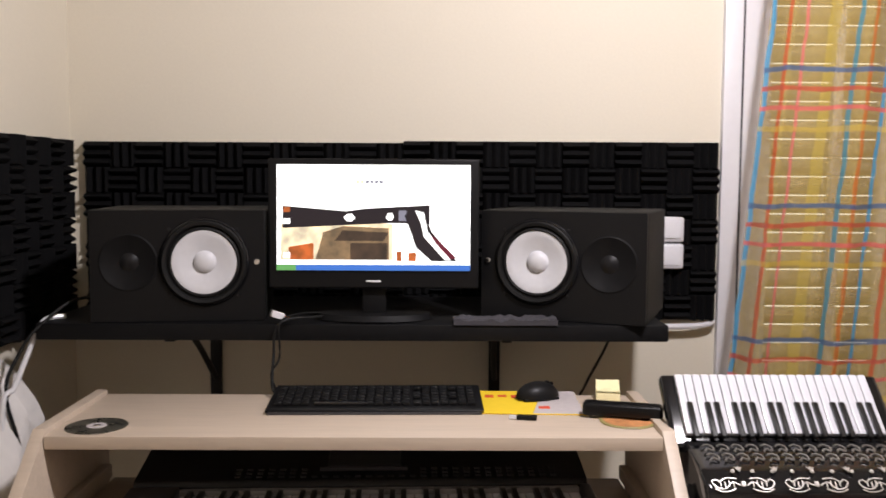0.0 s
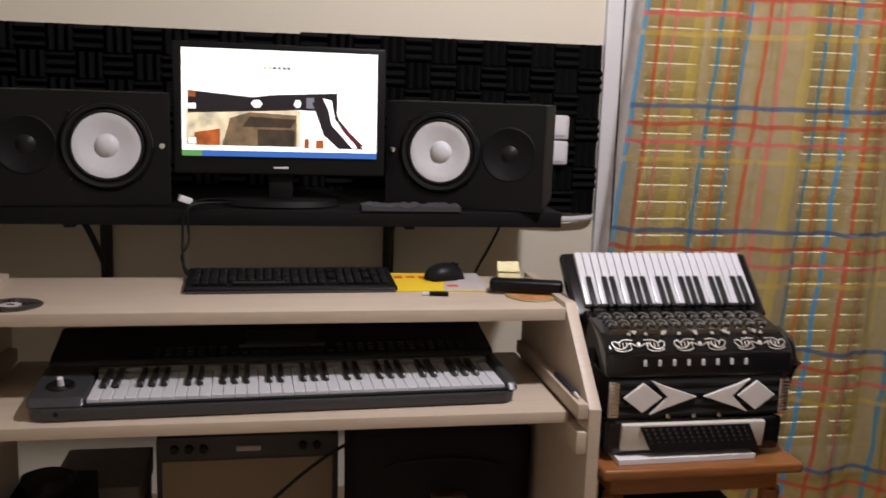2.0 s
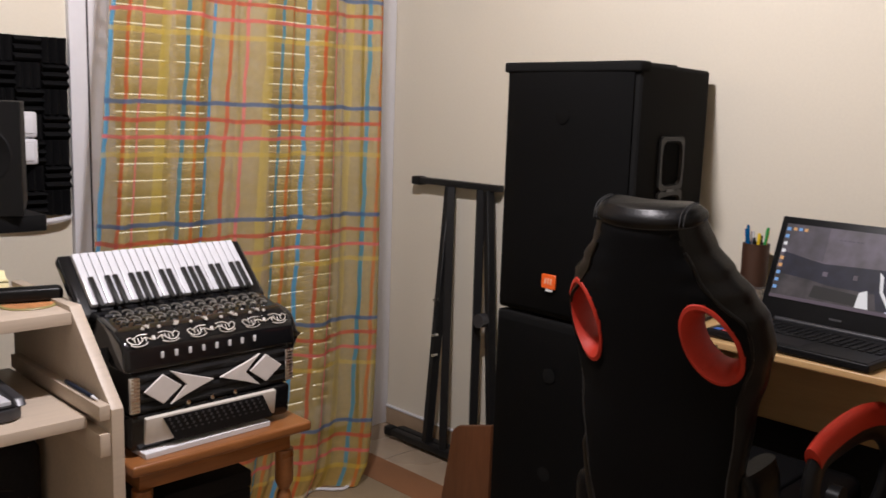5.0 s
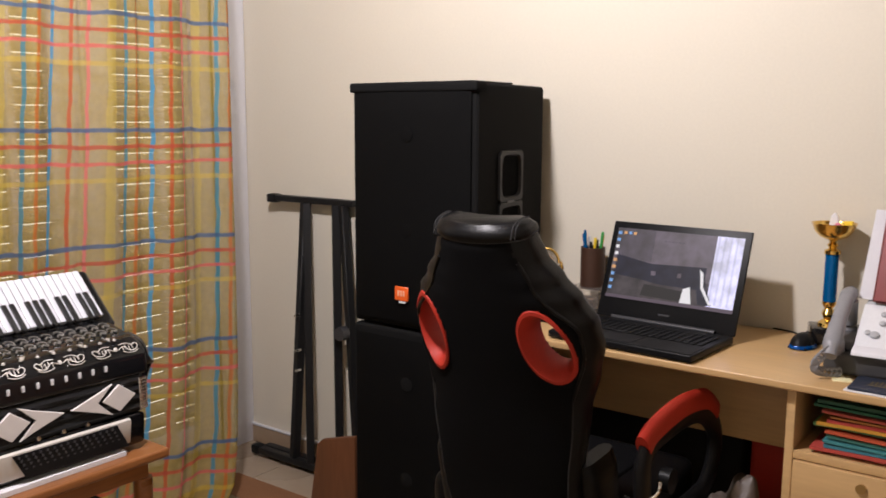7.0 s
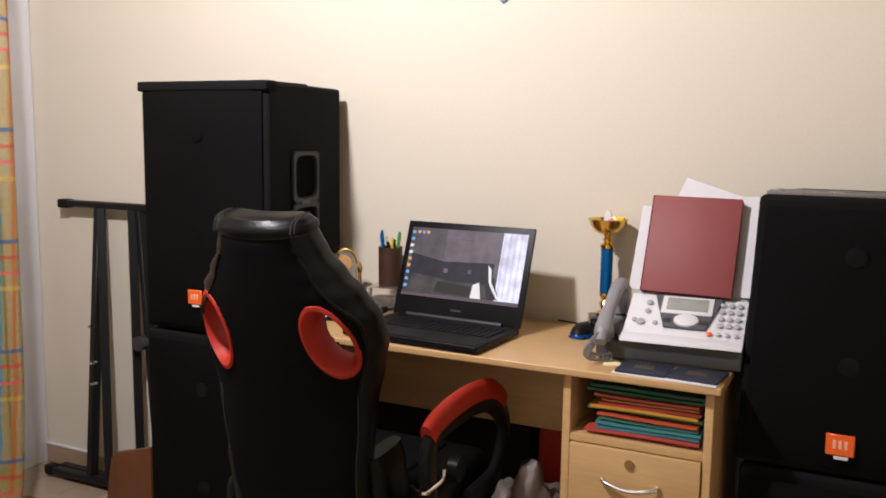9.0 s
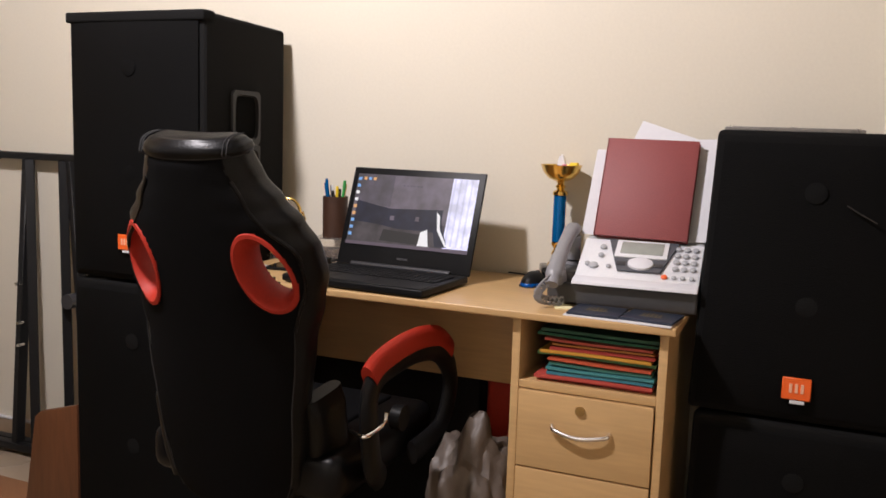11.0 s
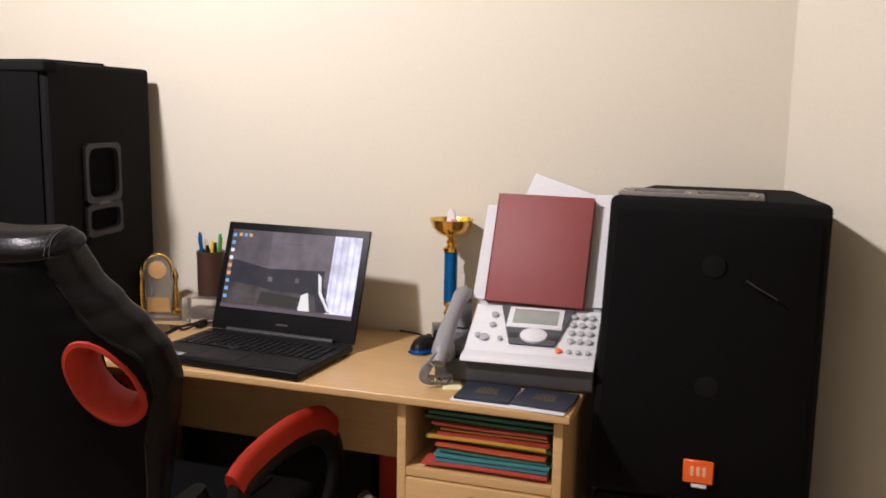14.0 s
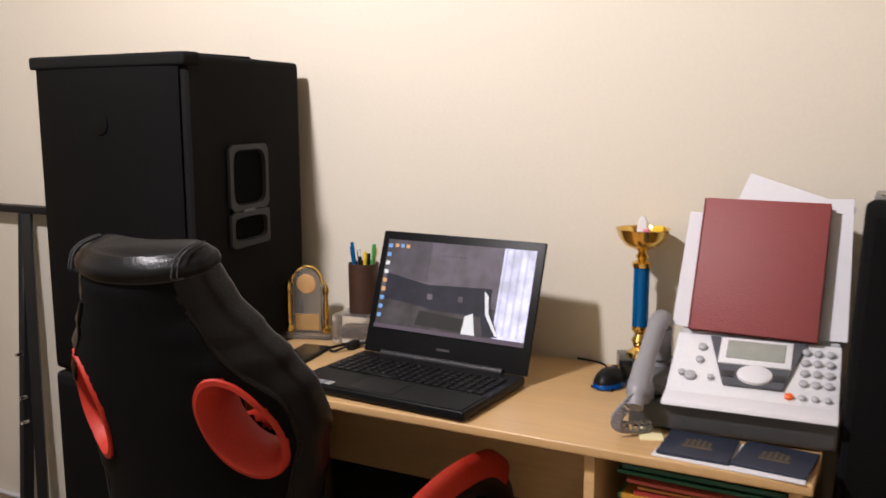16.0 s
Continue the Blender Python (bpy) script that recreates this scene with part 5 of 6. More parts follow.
def loft(hs, wtab, thick, wing, holes, n=72, grow=0.0, pick=None):
    bm = B()
    rings, info = [], []
    for h in hs:
        w = lerp_table(wtab, h) + grow
        tk = thick(h)
        ring, ri = [], []
        for k in range(n):
            a = math.tau * k / n
            u, q = w * sgnpow(math.cos(a), 0.75), tk * sgnpow(math.sin(a), 0.55)
            ring.append(bm.verts.new((q + wing(h) * abs(u / w) ** 2.1, u, h)))
            ri.append((u, h))
        rings.append(ring)
        info.append(ri)
    for i in range(len(hs) - 1):
        for k in range(n):
            k2 = (k + 1) % n
            cu = (info[i][k][0] + info[i][k2][0]) / 2
            chh = (hs[i] + hs[i + 1]) / 2
            if pick and not pick(cu, chh, math.sin(math.tau * (k + 0.5) / n)):
                continue
            sd = 1 if cu > 0 else -1
            if holes and ((cu - sd * RU[sd] - SK[sd] * (chh - RH)) / (RA[sd] * 0.98)) ** 2 + ((chh - RH) / (RB * 0.98)) ** 2 < 1:
                continue
            bm.faces.new((rings[i][k], rings[i][k2], rings[i + 1][k2], rings[i + 1][k]))
    if not pick:
        bm.faces.new(rings[0][::-1])
        bm.faces.new(rings[-1])
    loose = [v for v in bm.verts if not v.link_faces]
    for v in loose:
        bm.verts.remove(v)
    return bm


def in_panel(u, h, q):
    return q < 0 and abs(u) < lerp_table(WT, h) * lerp_table(PANEL, h)


HS = [0.765 * k / 72 for k in range(73)]
part("backrest", loft(HS, WT, thick_at, wing_at, True, 120, 0.0, in_panel), MESHF, ch, "black mesh cloth rear panel with two openings", back)
part("side_wing", loft(HS, WT, thick_at, wing_at, True, 120, 0.0, lambda u, h, q: not in_panel(u, h, q)), LEATHER, ch, "black leatherette wings and front", back)
part("headrest", loft([0.744 + 0.031 * k / 16 for k in range(17)], [(0.744, 0.1075), (0.75, 0.110), (0.758, 0.108), (0.768, 0.099), (0.775, 0.083)], lambda h: (0.0452 + 0.0025 * math.sin(math.pi * min(1, (h - 0.744) / 0.026))) * (1 - 0.3 * max(0, (h - 0.752) / 0.023) ** 2), wing_at, False), LEATHER, ch, "glossy leatherette top cushion", back)
part("headrest_seam", sweep(B(), [rear(u, 0.743, 0.001) for u in (-0.108, -0.1, -0.08, -0.04, 0, 0.04, 0.08, 0.1, 0.108)], 0.0015, 6, 5), STITCH, ch, "pale stitched seam", back)
for s in (-1, 1):
    for u in (0.086, 0.093):
        x0 = wing_at(0.76) * (u / 0.110) ** 2.1
        part("cross_seam", sweep(B(), [rear(s * u, 0.743, 0.002), (x0 - 0.0455, s * u, 0.748), (x0 - 0.0445, s * u, 0.755), (x0 - 0.035, s * u, 0.770), (x0 - 0.02, s * u, 0.776), (x0, s * u, 0.777), (x0 + 0.02, s * u, 0.775)], 0.0013, 6, 4), STITCH, ch, "pale stitched seam", back)
    part("side_bolster", loft([0.02 + 0.22 * k / 20 for k in range(21)], [(0, 0.02), (0.1, 0.033), (0.2, 0.034), (0.25, 0.016)], lambda h: 0.055, lambda h: 0.0, False, 28), LEATHER, ch, "black leatherette side bolster", back @ pose(0.075, s * 0.18, 0, 0, 0, s * 14))
    part("piping", sweep(B(), [rear(s * lerp_table(WT, h) * lerp_table(PANEL, h), h, 0.001) for h in (0.03, 0.08, 0.16, 0.24, 0.32, 0.40)], 0.0016, 6, 5), STITCH, ch, "pale stitched seam", back)
    part("side_welt", sweep(B(), [rear(s * lerp_table(WT, h) * lerp_table(PANEL, h), h, 0.0) for h in (0.40, 0.44, 0.48, 0.52, 0.56, 0.60, 0.64, 0.67, 0.70)], 0.004, 8, 6), LEATHER, ch, "black leatherette welt", back)
    # red ring round each opening
    bm = B()
    prof = [(1.03, 0.006), (0.99, -0.004), (0.9, -0.005), (0.8, 0.004), (0.72, 0.02), (0.66, 0.038), (0.65, 0.055), (0.70, 0.07), (0.86, 0.075), (0.9, 0.066)]
    n = 44
    rows = []
    for k in range(n):
        a = math.tau * k / n
        row = []
        for f, q in prof:
            u, h = RU[s] + RA[s] * f * math.cos(a), RH + RB * f * math.sin(a)
            row.append(bm.verts.new((rear(min(u + s * SK[s] * (h - RH), 0.2), h)[0] + q, s * u + SK[s] * (h - RH), h)))
        rows.append(row)
    fs = []
    for k in range(n):
        a, b = rows[k], rows[(k + 1) % n]
        for i in range(len(prof) - 1):
            fs.append(bm.faces.new((a[i], a[i + 1], b[i + 1], b[i])))
    bmesh.ops.recalc_face_normals(bm, faces=fs)
    part("opening_ring", bm, RED, ch, "red padded ring round the opening", back)
part("seat", box(B(), (1.65, CY, 0.46), (0.50, 0.50, 0.11), 0.045, 5), LEATHER, ch)
part("seat_panel", box(B(), (1.67, CY, 0.514), (0.36, 0.30, 0.02), 0.009, 3), MESHF, ch)
part("under_plate", box(B(), (1.58, CY, 0.395), (0.26, 0.22, 0.04), 0.006, 2), STEELB, ch)
for s in (-1, 1):
    y, dx = (CY + 0.2, 0.06) if s > 0 else (CY - 0.3, 0.0)
    arm = part("armrest", sweep(B(), [(1.55 + dx, y - s * 0.03, 0.43), (1.48 + dx, y - s * 0.01, 0.48), (1.442 + dx, y, 0.56), (1.436 + dx, y, 0.645), (1.475 + dx, y, 0.688), (1.58 + dx, y, 0.70), (1.68 + dx, y, 0.699), (1.78 + dx, y, 0.678), (1.86 + dx, y, 0.615), (1.87 + dx, y, 0.54), (1.83 + dx, y - s * 0.01, 0.46), (1.72 + dx, y - s * 0.03, 0.43)], 0.032, 12, 7, 0.5, (0, 1, 0)), PLASTIC, ch, "black plastic loop armrest")
    part("pad", sweep(B(), [(1.434 + dx, y, 0.687), (1.462 + dx, y, 0.702), (1.51 + dx, y, 0.711), (1.58 + dx, y, 0.718), (1.67 + dx, y, 0.717), (1.78 + dx, y, 0.698), (1.85 + dx, y, 0.655)], 0.037, 14, 7, 0.45, (0, 1, 0)), RED, arm, "red padded arm top")
part("armrest_hub", rod(B(), (1.62, CY - 0.295, 0.55), (1.62, CY - 0.27, 0.55), 0.03, seg=20), PLASTIC, ch)
part("recline_lever", sweep(B(), [(1.40, 0.58, 0.585), (1.36, 0.53, 0.592), (1.39, 0.52, 0.596), (1.43, 0.519, 0.602), (1.437, 0.518, 0.622)], 0.0042, 8, 5), CHROME, ch, "chrome recline lever")
part("gas_lift", rod(B(), (1.58, CY, 0.1), (1.58, CY, 0.38), 0.028, seg=20), STEELB, ch)
for k in range(5):
    a = math.tau * k / 5 + 0.3
    e = Vector((1.58 + 0.29 * math.cos(a), CY + 0.29 * math.sin(a), 0.075))
    fl_ = part("base_leg", sweep(B(), [(1.58 + 0.03 * math.cos(a), CY + 0.03 * math.sin(a), 0.115), (1.58 + 0.16 * math.cos(a), CY + 0.16 * math.sin(a), 0.10), e], 0.02, 10, 4, 0.7), PLASTIC, ch)
    part("caster", rod(B(), (e.x - 0.02 * math.sin(a), e.y + 0.02 * math.cos(a), 0.028), (e.x + 0.02 * math.sin(a), e.y - 0.02 * math.cos(a), 0.028), 0.0275, seg=20), RUBBER, fl_)

# ---- office desk ----
OT = 0.811
od = thing("office_desk", "beech laminate office desk with drawer pedestal", "desk")
part("desktop", span(B(), 1.697, 2.19, -0.016, 1.205, OT - 0.018, OT, 0.004, 3), BEECH, od)
part("modesty_panel", span(B(), 1.97, 1.988, 0.35, 1.12, 0.56, OT - 0.0185, 0.002), BEECH, od)
part("end_panel", span(B(), 1.73, 2.17, 1.125, 1.145, 0, OT - 0.0185, 0.002), BEECH, od)
pd = part("pedestal", span(B(), 1.722, 2.16, 0.328, 0.347, 0, OT - 0.0185, 0.002), BEECH, od)
part("side", span(B(), 1.722, 2.16, 0.001, 0.02, 0, OT - 0.0185, 0.002), BEECH, pd)
part("back", span(B(), 2.14, 2.16, 0.0205, 0.3275, 0, OT - 0.0185, 0.001), BEECH, pd)
part("shelf", span(B(), 1.724, 2.138, 0.0205, 0.3275, 0.632, 0.65, 0.001), BEECH, pd)
part("plinth", span(B(), 1.75, 2.138, 0.0205, 0.3275, 0.0, 0.05, 0.001), BEECH, pd)
for z0, z1 in ((0.452, 0.629), (0.262, 0.448), (0.056, 0.258)):
    dr = part("drawer", span(B(), 1.716, 2.1, 0.0225, 0.3255, z0, z1, 0.002), BEECH, pd)
    zc = (z0 + z1) / 2 + 0.004
    part("handle", sweep(B(), [(1.716, 0.243, zc + 0.012), (1.702, 0.233, zc + 0.006), (1.695, 0.178, zc - 0.002), (1.702, 0.123, zc + 0.006), (1.716, 0.113, zc + 0.012)], 0.0055, 10, 6), CHROME, dr, "curved chrome handle")
    if z1 > 0.6:
        part("lock", rod(B(), (1.716, 0.181, z1 - 0.03), (1.711, 0.181, z1 - 0.03), 0.011, seg=22), mat("brass_lock", (0.45, 0.30, 0.12), 0.35, 0.9), dr, "round brass lock")
# stacked document folders
z = 0.6505
cols = [(0.58, 0.05, 0.05), (0.60, 0.08, 0.06), (0.05, 0.25, 0.33), (0.06, 0.28, 0.30), (0.05, 0.20, 0.16), (0.60, 0.10, 0.04), (0.10, 0.30, 0.12), (0.70, 0.35, 0.04), (0.55, 0.06, 0.05), (0.62, 0.25, 0.06), (0.65, 0.13, 0.10), (0.02, 0.16, 0.09), (0.02, 0.13, 0.08)]
rnd = random.Random(5)
for k, c in enumerate(cols):
    hgt = rnd.uniform(0.004, 0.008)
    bm = B()
    x0, y0, y1 = 1.738 + rnd.uniform(-0.006, 0.02), 0.026 + rnd.uniform(0, 0.012), 0.278 + rnd.uniform(-0.02, 0.02)
    nx = 18
    lo, hi = [], []
    for i in range(nx + 1):
        y = y0 + (y1 - y0) * i / nx
        wv = 0.0025 * math.sin(3 * i / nx + k) * (i / nx)
        lo.append(((y, z + wv)))
        hi.append(((y, z + hgt + wv)))
    prism(bm, lo + hi[::-1], "x", x0, 2.06 + rnd.uniform(-0.01, 0.02))
    solo("document_folder", bm, mat("folder_card", tuple(0.72 * v for v in c), 0.55, var=0.12, scale=60), "coloured card document folder stacked in the desk compartment", "folder", group="stacked folders")
    z += hgt + 0.0026

# ---- laptop ----
lp = thing("laptop", "open black laptop switched on, on the office desk", "laptop", pose(1.96, 0.748, OT, 0, 0, -93.4))
# local: front edge towards -y, +x to its right
part("base", span(B(), -0.2, 0.2, -0.252, 0.0, 0.004, 0.022, 0.005, 3), PLASTIC, lp)
part("palm_rest", span(B(), -0.194, 0.194, -0.248, -0.155, 0.0222, 0.0236, 0.0005, 1), mat("dark_palm_rest", (0.0085, 0.0085, 0.009), 0.5, var=0.15, scale=200, spec=0.2), lp)
part("touchpad", span(B(), -0.065, 0.035, -0.24, -0.168, 0.0238, 0.0245), SYNTHB, lp)
lk = mesh_of("keycap", box(B(), (0, 0, 0), (0.0155, 0.0145, 0.003), 0.0012, 1), PLASTIC)
for r in range(6):
    for k in range(19):
        if r == 0 and 4 <= k <= 8:
            continue
        part("keycap", lk, None, lp, m=pose(-0.174 + 0.0193 * k, -0.144 + 0.0187 * r, 0.0243))
part("space_bar", box(B(), (-0.058, -0.144, 0.0243), (0.09, 0.0145, 0.003), 0.0012, 1), PLASTIC, lp)
for k, c in enumerate(((0.02, 0.12, 0.5), (0.5, 0.05, 0.06), (0.2, 0.22, 0.25), (0.3, 0.3, 0.3))):
    part("sticker", span(B(), -0.18 + 0.02 * k, -0.163 + 0.02 * k, -0.248, -0.228, 0.0238, 0.0243), mat("sticker_print", c, 0.4), lp, "small coloured sticker")
part("hinge_bar", rod(B(), (-0.15, -0.004, 0.024), (0.15, -0.004, 0.024), 0.007, seg=12), GREYM, lp)
lid = part("lid", span(B(), -0.202, 0.202, -0.004, 0.004, 0.0, 0.276, 0.003, 2), PLASTIC, lp, "black lid", pose(0, 0.004, 0.02, -19))


def lap_patch(pts, material, layer, nm="screen_patch"):
    part(nm, flat(pts, -0.0046 - 0.0005 * layer, 0.37, 0.201, -0.185, 0.056), material, lid)


ls_wall = screen_mat("lap_wall", (0.30, 0.255, 0.285), 0.45, 0.22, (1, 0.95, 1.1))
ls_wall2 = screen_mat("lap_wall_dark", (0.22, 0.19, 0.215), 0.42, 0.22, (1, 0.95, 1.1))
ls_band = screen_mat("lap_band", (0.04, 0.042, 0.085), 0.35, 0.3)
ls_low = screen_mat("lap_low", (0.15, 0.125, 0.14), 0.36, 0.45)
ls_curt = screen_mat("lap_curtain", (0.82, 0.79, 1.0), 1.0, 0.25, (1, 1, 1.1))
ls_curt2 = screen_mat("lap_curtain_grey", (0.72, 0.70, 0.92), 0.9, 0.2)
ls_white = screen_mat("lap_white", (0.95, 0.92, 0.95), 0.9)
ls_bar = screen_mat("lap_taskbar", (0.30, 0.22, 0.30), 0.35)
ls_icon = screen_mat("lap_icon", (0.25, 0.5, 0.95), 0.8)
ls_icon2 = screen_mat("lap_icon_warm", (0.95, 0.5, 0.2), 0.8)
lap_patch([(0, 0), (1, 0), (1, 1), (0, 1)], ls_wall, 0, "screen")
lap_patch([(0.0, 0.62), (0.32, 0.55), (0.32, 1), (0, 1)], ls_wall2, 1)
lap_patch([(0, 0.0), (0.8, 0.0), (0.8, 0.35), (0, 0.4)], ls_low, 1)
lap_patch([(0.03, 0.62), (0.33, 0.53), (0.76, 0.56), (0.76, 0.25), (0.4, 0.26), (0.25, 0.3), (0.03, 0.33)], ls_band, 2)
lap_patch([(0.28, 0.08), (0.66, 0.06), (0.66, 0.2), (0.3, 0.24)], screen_mat("lap_keys", (0.06, 0.055, 0.06), 0.3), 3)
lap_patch([(0.80, 0.05), (1, 0.05), (1, 1), (0.80, 1)], ls_curt, 3)
for k in range(4):
    lap_patch([(0.81 + 0.045 * k, 0.08), (0.825 + 0.045 * k, 0.08), (0.825 + 0.045 * k, 1), (0.81 + 0.045 * k, 1)], ls_curt2, 4)
lap_patch([(0.60, 0.05), (0.69, 0.05), (0.66, 0.28), (0.61, 0.24)], ls_white, 4)
lap_patch([(0.70, 0.5), (0.74, 0.55), (0.78, 0.3), (0.84, 0.06), (0.74, 0.06), (0.71, 0.25)], ls_band, 5)
lap_patch([(0.715, 0.53), (0.745, 0.48), (0.76, 0.3), (0.84, 0.07), (0.82, 0.07), (0.74, 0.28)], ls_white, 6)
for k in range(3):
    lap_patch([(0.34, 0.37 + 0.0), (0.375, 0.37), (0.375, 0.43), (0.34, 0.43)] if k == 0 else [(0.55, 0.38), (0.58, 0.38), (0.58, 0.44), (0.55, 0.44)], ls_wall, 5)
lap_patch([(0, 0), (1, 0), (1, 0.045), (0, 0.045)], ls_bar, 7, "taskbar")
for k in range(9):
    lap_patch([(0.012, 0.90 - 0.098 * k), (0.04, 0.90 - 0.098 * k), (0.04, 0.945 - 0.098 * k), (0.012, 0.945 - 0.098 * k)], ls_icon2 if k in (4, 5) else (ls_white if k in (2, 3) else ls_icon), 8, "desktop_icon")
for k, mm in enumerate((ls_icon2, ls_icon, ls_icon2)):
    lap_patch([(0.06 + 0.04 * k, 0.91), (0.085 + 0.04 * k, 0.91), (0.085 + 0.04 * k, 0.95), (0.06 + 0.04 * k, 0.95)], mm, 8, "desktop_icon")
for k in range(6):
    lap_patch([(0.40 + 0.028 * k, 0.85), (0.42 + 0.028 * k, 0.85), (0.42 + 0.028 * k, 0.868), (0.40 + 0.028 * k, 0.868)], ls_wall2, 3, "caption_bar")
part("lid_mark", span(B(), -0.016, 0.016, -0.0048, -0.0042, 0.024, 0.029), GREYM, lid)

# ---- small things on the office desk ----
cb = thing("clear_box", "small clear acrylic box on the desk", "box", pose(2.11, 1.05, OT, 0, 0, 8))
part("body", span(B(), -0.05, 0.05, -0.05, 0.05, 0.001, 0.07, 0.004), CLEAR, cb)
part("contents", span(B(), -0.03, 0.035, -0.03, 0.035, 0.01, 0.04, 0.01), BROWNCUP, cb)
pc = thing("pen_cup", "dark brown leather pen cup with pens", "pen cup", pose(2.125, 1.045, OT + 0.0705) @ Matrix.Diagonal((1, 1, 0.88, 1)))
part("cup", lathe(B(), [(0, 0), (0.036, 0), (0.037, 0.135), (0.033, 0.135), (0.032, 0.01), (0, 0.01)], 32), BROWNCUP, pc)
for k, (c, dx, dy, hh) in enumerate(((BLUEM, -0.02, 0.016, 0.19), (BLUEM, -0.008, 0.026, 0.175), (PAPER, 0.0, 0.012, 0.168), (RUBBER, 0.012, -0.006, 0.155), (YELLOW, -0.012, -0.012, 0.165), (YELLOW, 0.014, -0.022, 0.172), (RUBBER, -0.014, 0.0, 0.15), (mat("green_pen", (0.05, 0.35, 0.08), 0.4), 0.0, -0.028, 0.185))):
    pn = part("pen", rod(B(), (dx * 0.4, dy * 0.4, 0.012), (dx * 1.1, dy * 1.1, hh), 0.0042, seg=10), c, pc, "pen standing in the cup")
    part("pen_cap", rod(B(), (dx * 1.02, dy * 1.02, hh * 0.9), (dx * 1.11, dy * 1.11, hh + 0.004), 0.005, 0.004, 10), c, pn)
aw = thing("award_plaque", "clear acrylic award with gold columns and medallion", "award", pose(2.075, 1.178, OT, 0, 0, -72))
part("base", span(B(), -0.062, 0.062, -0.022, 0.022, 0, 0.014, 0.003), CLEAR, aw)
arch = [(-0.036, 0.015)] + [(0.036 * math.cos(math.pi - math.pi * k / 14), 0.135 + 0.04 * math.sin(math.pi * k / 14)) for k in range(15)] + [(0.036, 0.015)]
part("arch_plate", prism(B(), arch, "y", -0.004, 0.004, 0.001, 1), CLEAR, aw)
part("gold_rim", sweep(B(), [(0.039 * math.cos(math.pi - math.pi * k / 16), 0, 0.135 + 0.043 * math.sin(math.pi * k / 16)) for k in range(17)], 0.0045, 8, 2), GOLD, aw)
part("medallion", lathe(B(), [(0.024, 0), (0.024, 0.003), (0.019, 0.004), (0, 0.004)], 32, Matrix.Translation((0, -0.004, 0.136)) @ Matrix.Rotation(radians(90), 4, "X")), mat("medallion_gold", (0.75, 0.45, 0.2), 0.35, 0.5, big=60), aw)
part("name_panel", span(B(), -0.03, 0.03, -0.0055, -0.004, 0.02, 0.06), mat("gold_panel", (0.55, 0.36, 0.16), 0.3, 0.6), aw)
for s in (-1, 1):
    part("column", lathe(B(), [(0, 0), (0.013, 0), (0.013, 0.012), (0.006, 0.02), (0.008, 0.05), (0.005, 0.09), (0.009, 0.105), (0.004, 0.12), (0, 0.13)], 18, pose(s * 0.047, 0, 0.0145)), GOLD, aw, "gold column")
ph = thing("mobile_phone", "black mobile phone lying on the desk", "phone", pose(1.935, 1.088, OT, 0, 0, 9))
part("body", span(B(), -0.07, 0.07, -0.035, 0.035, 0, 0.008, 0.003), PLASTIC, ph)
part("glass", span(B(), -0.066, 0.066, -0.032, 0.032, 0.0081, 0.009, 0.0005, 1), GLOSSB, ph)
pl = thing("power_plug", "black power plug and lead behind the laptop", "cable", pose(2.035, 1.02, OT))
part("plug", box(B(), (0, 0, 0.01), (0.035, 0.018, 0.018), 0.004, 2), RUBBER, pl)
part("lead", sweep(B(), [(0.01, -0.01, 0.01), (0.03, -0.02, 0.012), (0.05, 0.0, 0.006), (0.02, 0.03, 0.004), (-0.03, 0.045, 0.004), (-0.05, 0.02, 0.004), (-0.02, 0.0, 0.012)], 0.003, 7, 7), RUBBER, pl)
solo("small_note", span(B(), -0.03, 0.03, -0.02, 0.02, 0, 0.002), POSTIT, "pale paper note on the desk", "paper", pose(1.8, 0.255, OT, 0, 0, 20))
solo("business_card", span(B(), -0.04, 0.04, -0.025, 0.025, 0, 0.002), GREYPRINT, "grey printed card on the desk", "card", pose(1.9, 1.162, OT + 0.0002, 0, 0, 70))
mouse("computer_mouse", pose(2.035, 0.4, OT, 0, 0, -100), PLASTIC, 0.03, 0.045, 0.036, "small blue and black mouse on the desk", mat("deep_blue_shell", (0.0, 0.07, 0.3), 0.2, 0.2, var=0.1, bump=0))
solo("mouse_cable", sweep(B(), [(2.075, 0.405, OT + 0.012), (2.1, 0.415, OT + 0.02), (2.13, 0.43, OT + 0.004), (2.17, 0.46, OT + 0.004), (2.185, 0.52, OT + 0.004)], 0.0022, 6, 6), RUBBER, "thin black mouse lead running to the wall", "cable")

tr = thing("trophy", "gold cup trophy with a blue column on a black base", "trophy", pose(2.13, 0.367, OT))
part("base", box(B(), (0, 0, 0.022), (0.085, 0.085, 0.044), 0.004, 2, pose(0, 0, 0, 0, 0, 22)), mat("black_marble", (0.012, 0.012, 0.013), 0.15, var=0.3), tr)
part("lower_stem", lathe(B(), [(0, 0.044), (0.026, 0.044), (0.024, 0.052), (0.011, 0.062), (0.017, 0.076), (0.010, 0.09), (0.017, 0.1), (0.017, 0.108), (0, 0.108)], 28), GOLD, tr)
part("column", lathe(B(), [(0, 0.108), (0.0165, 0.108), (0.0165, 0.232), (0, 0.232)], 28), BLUEM, tr, "metallic blue column")
part("upper_stem", lathe(B(), [(0, 0.232), (0.02, 0.232), (0.02, 0.241), (0.009, 0.247), (0.014, 0.255), (0.008, 0.262), (0.012, 0.268), (0, 0.268)], 28), GOLD, tr)
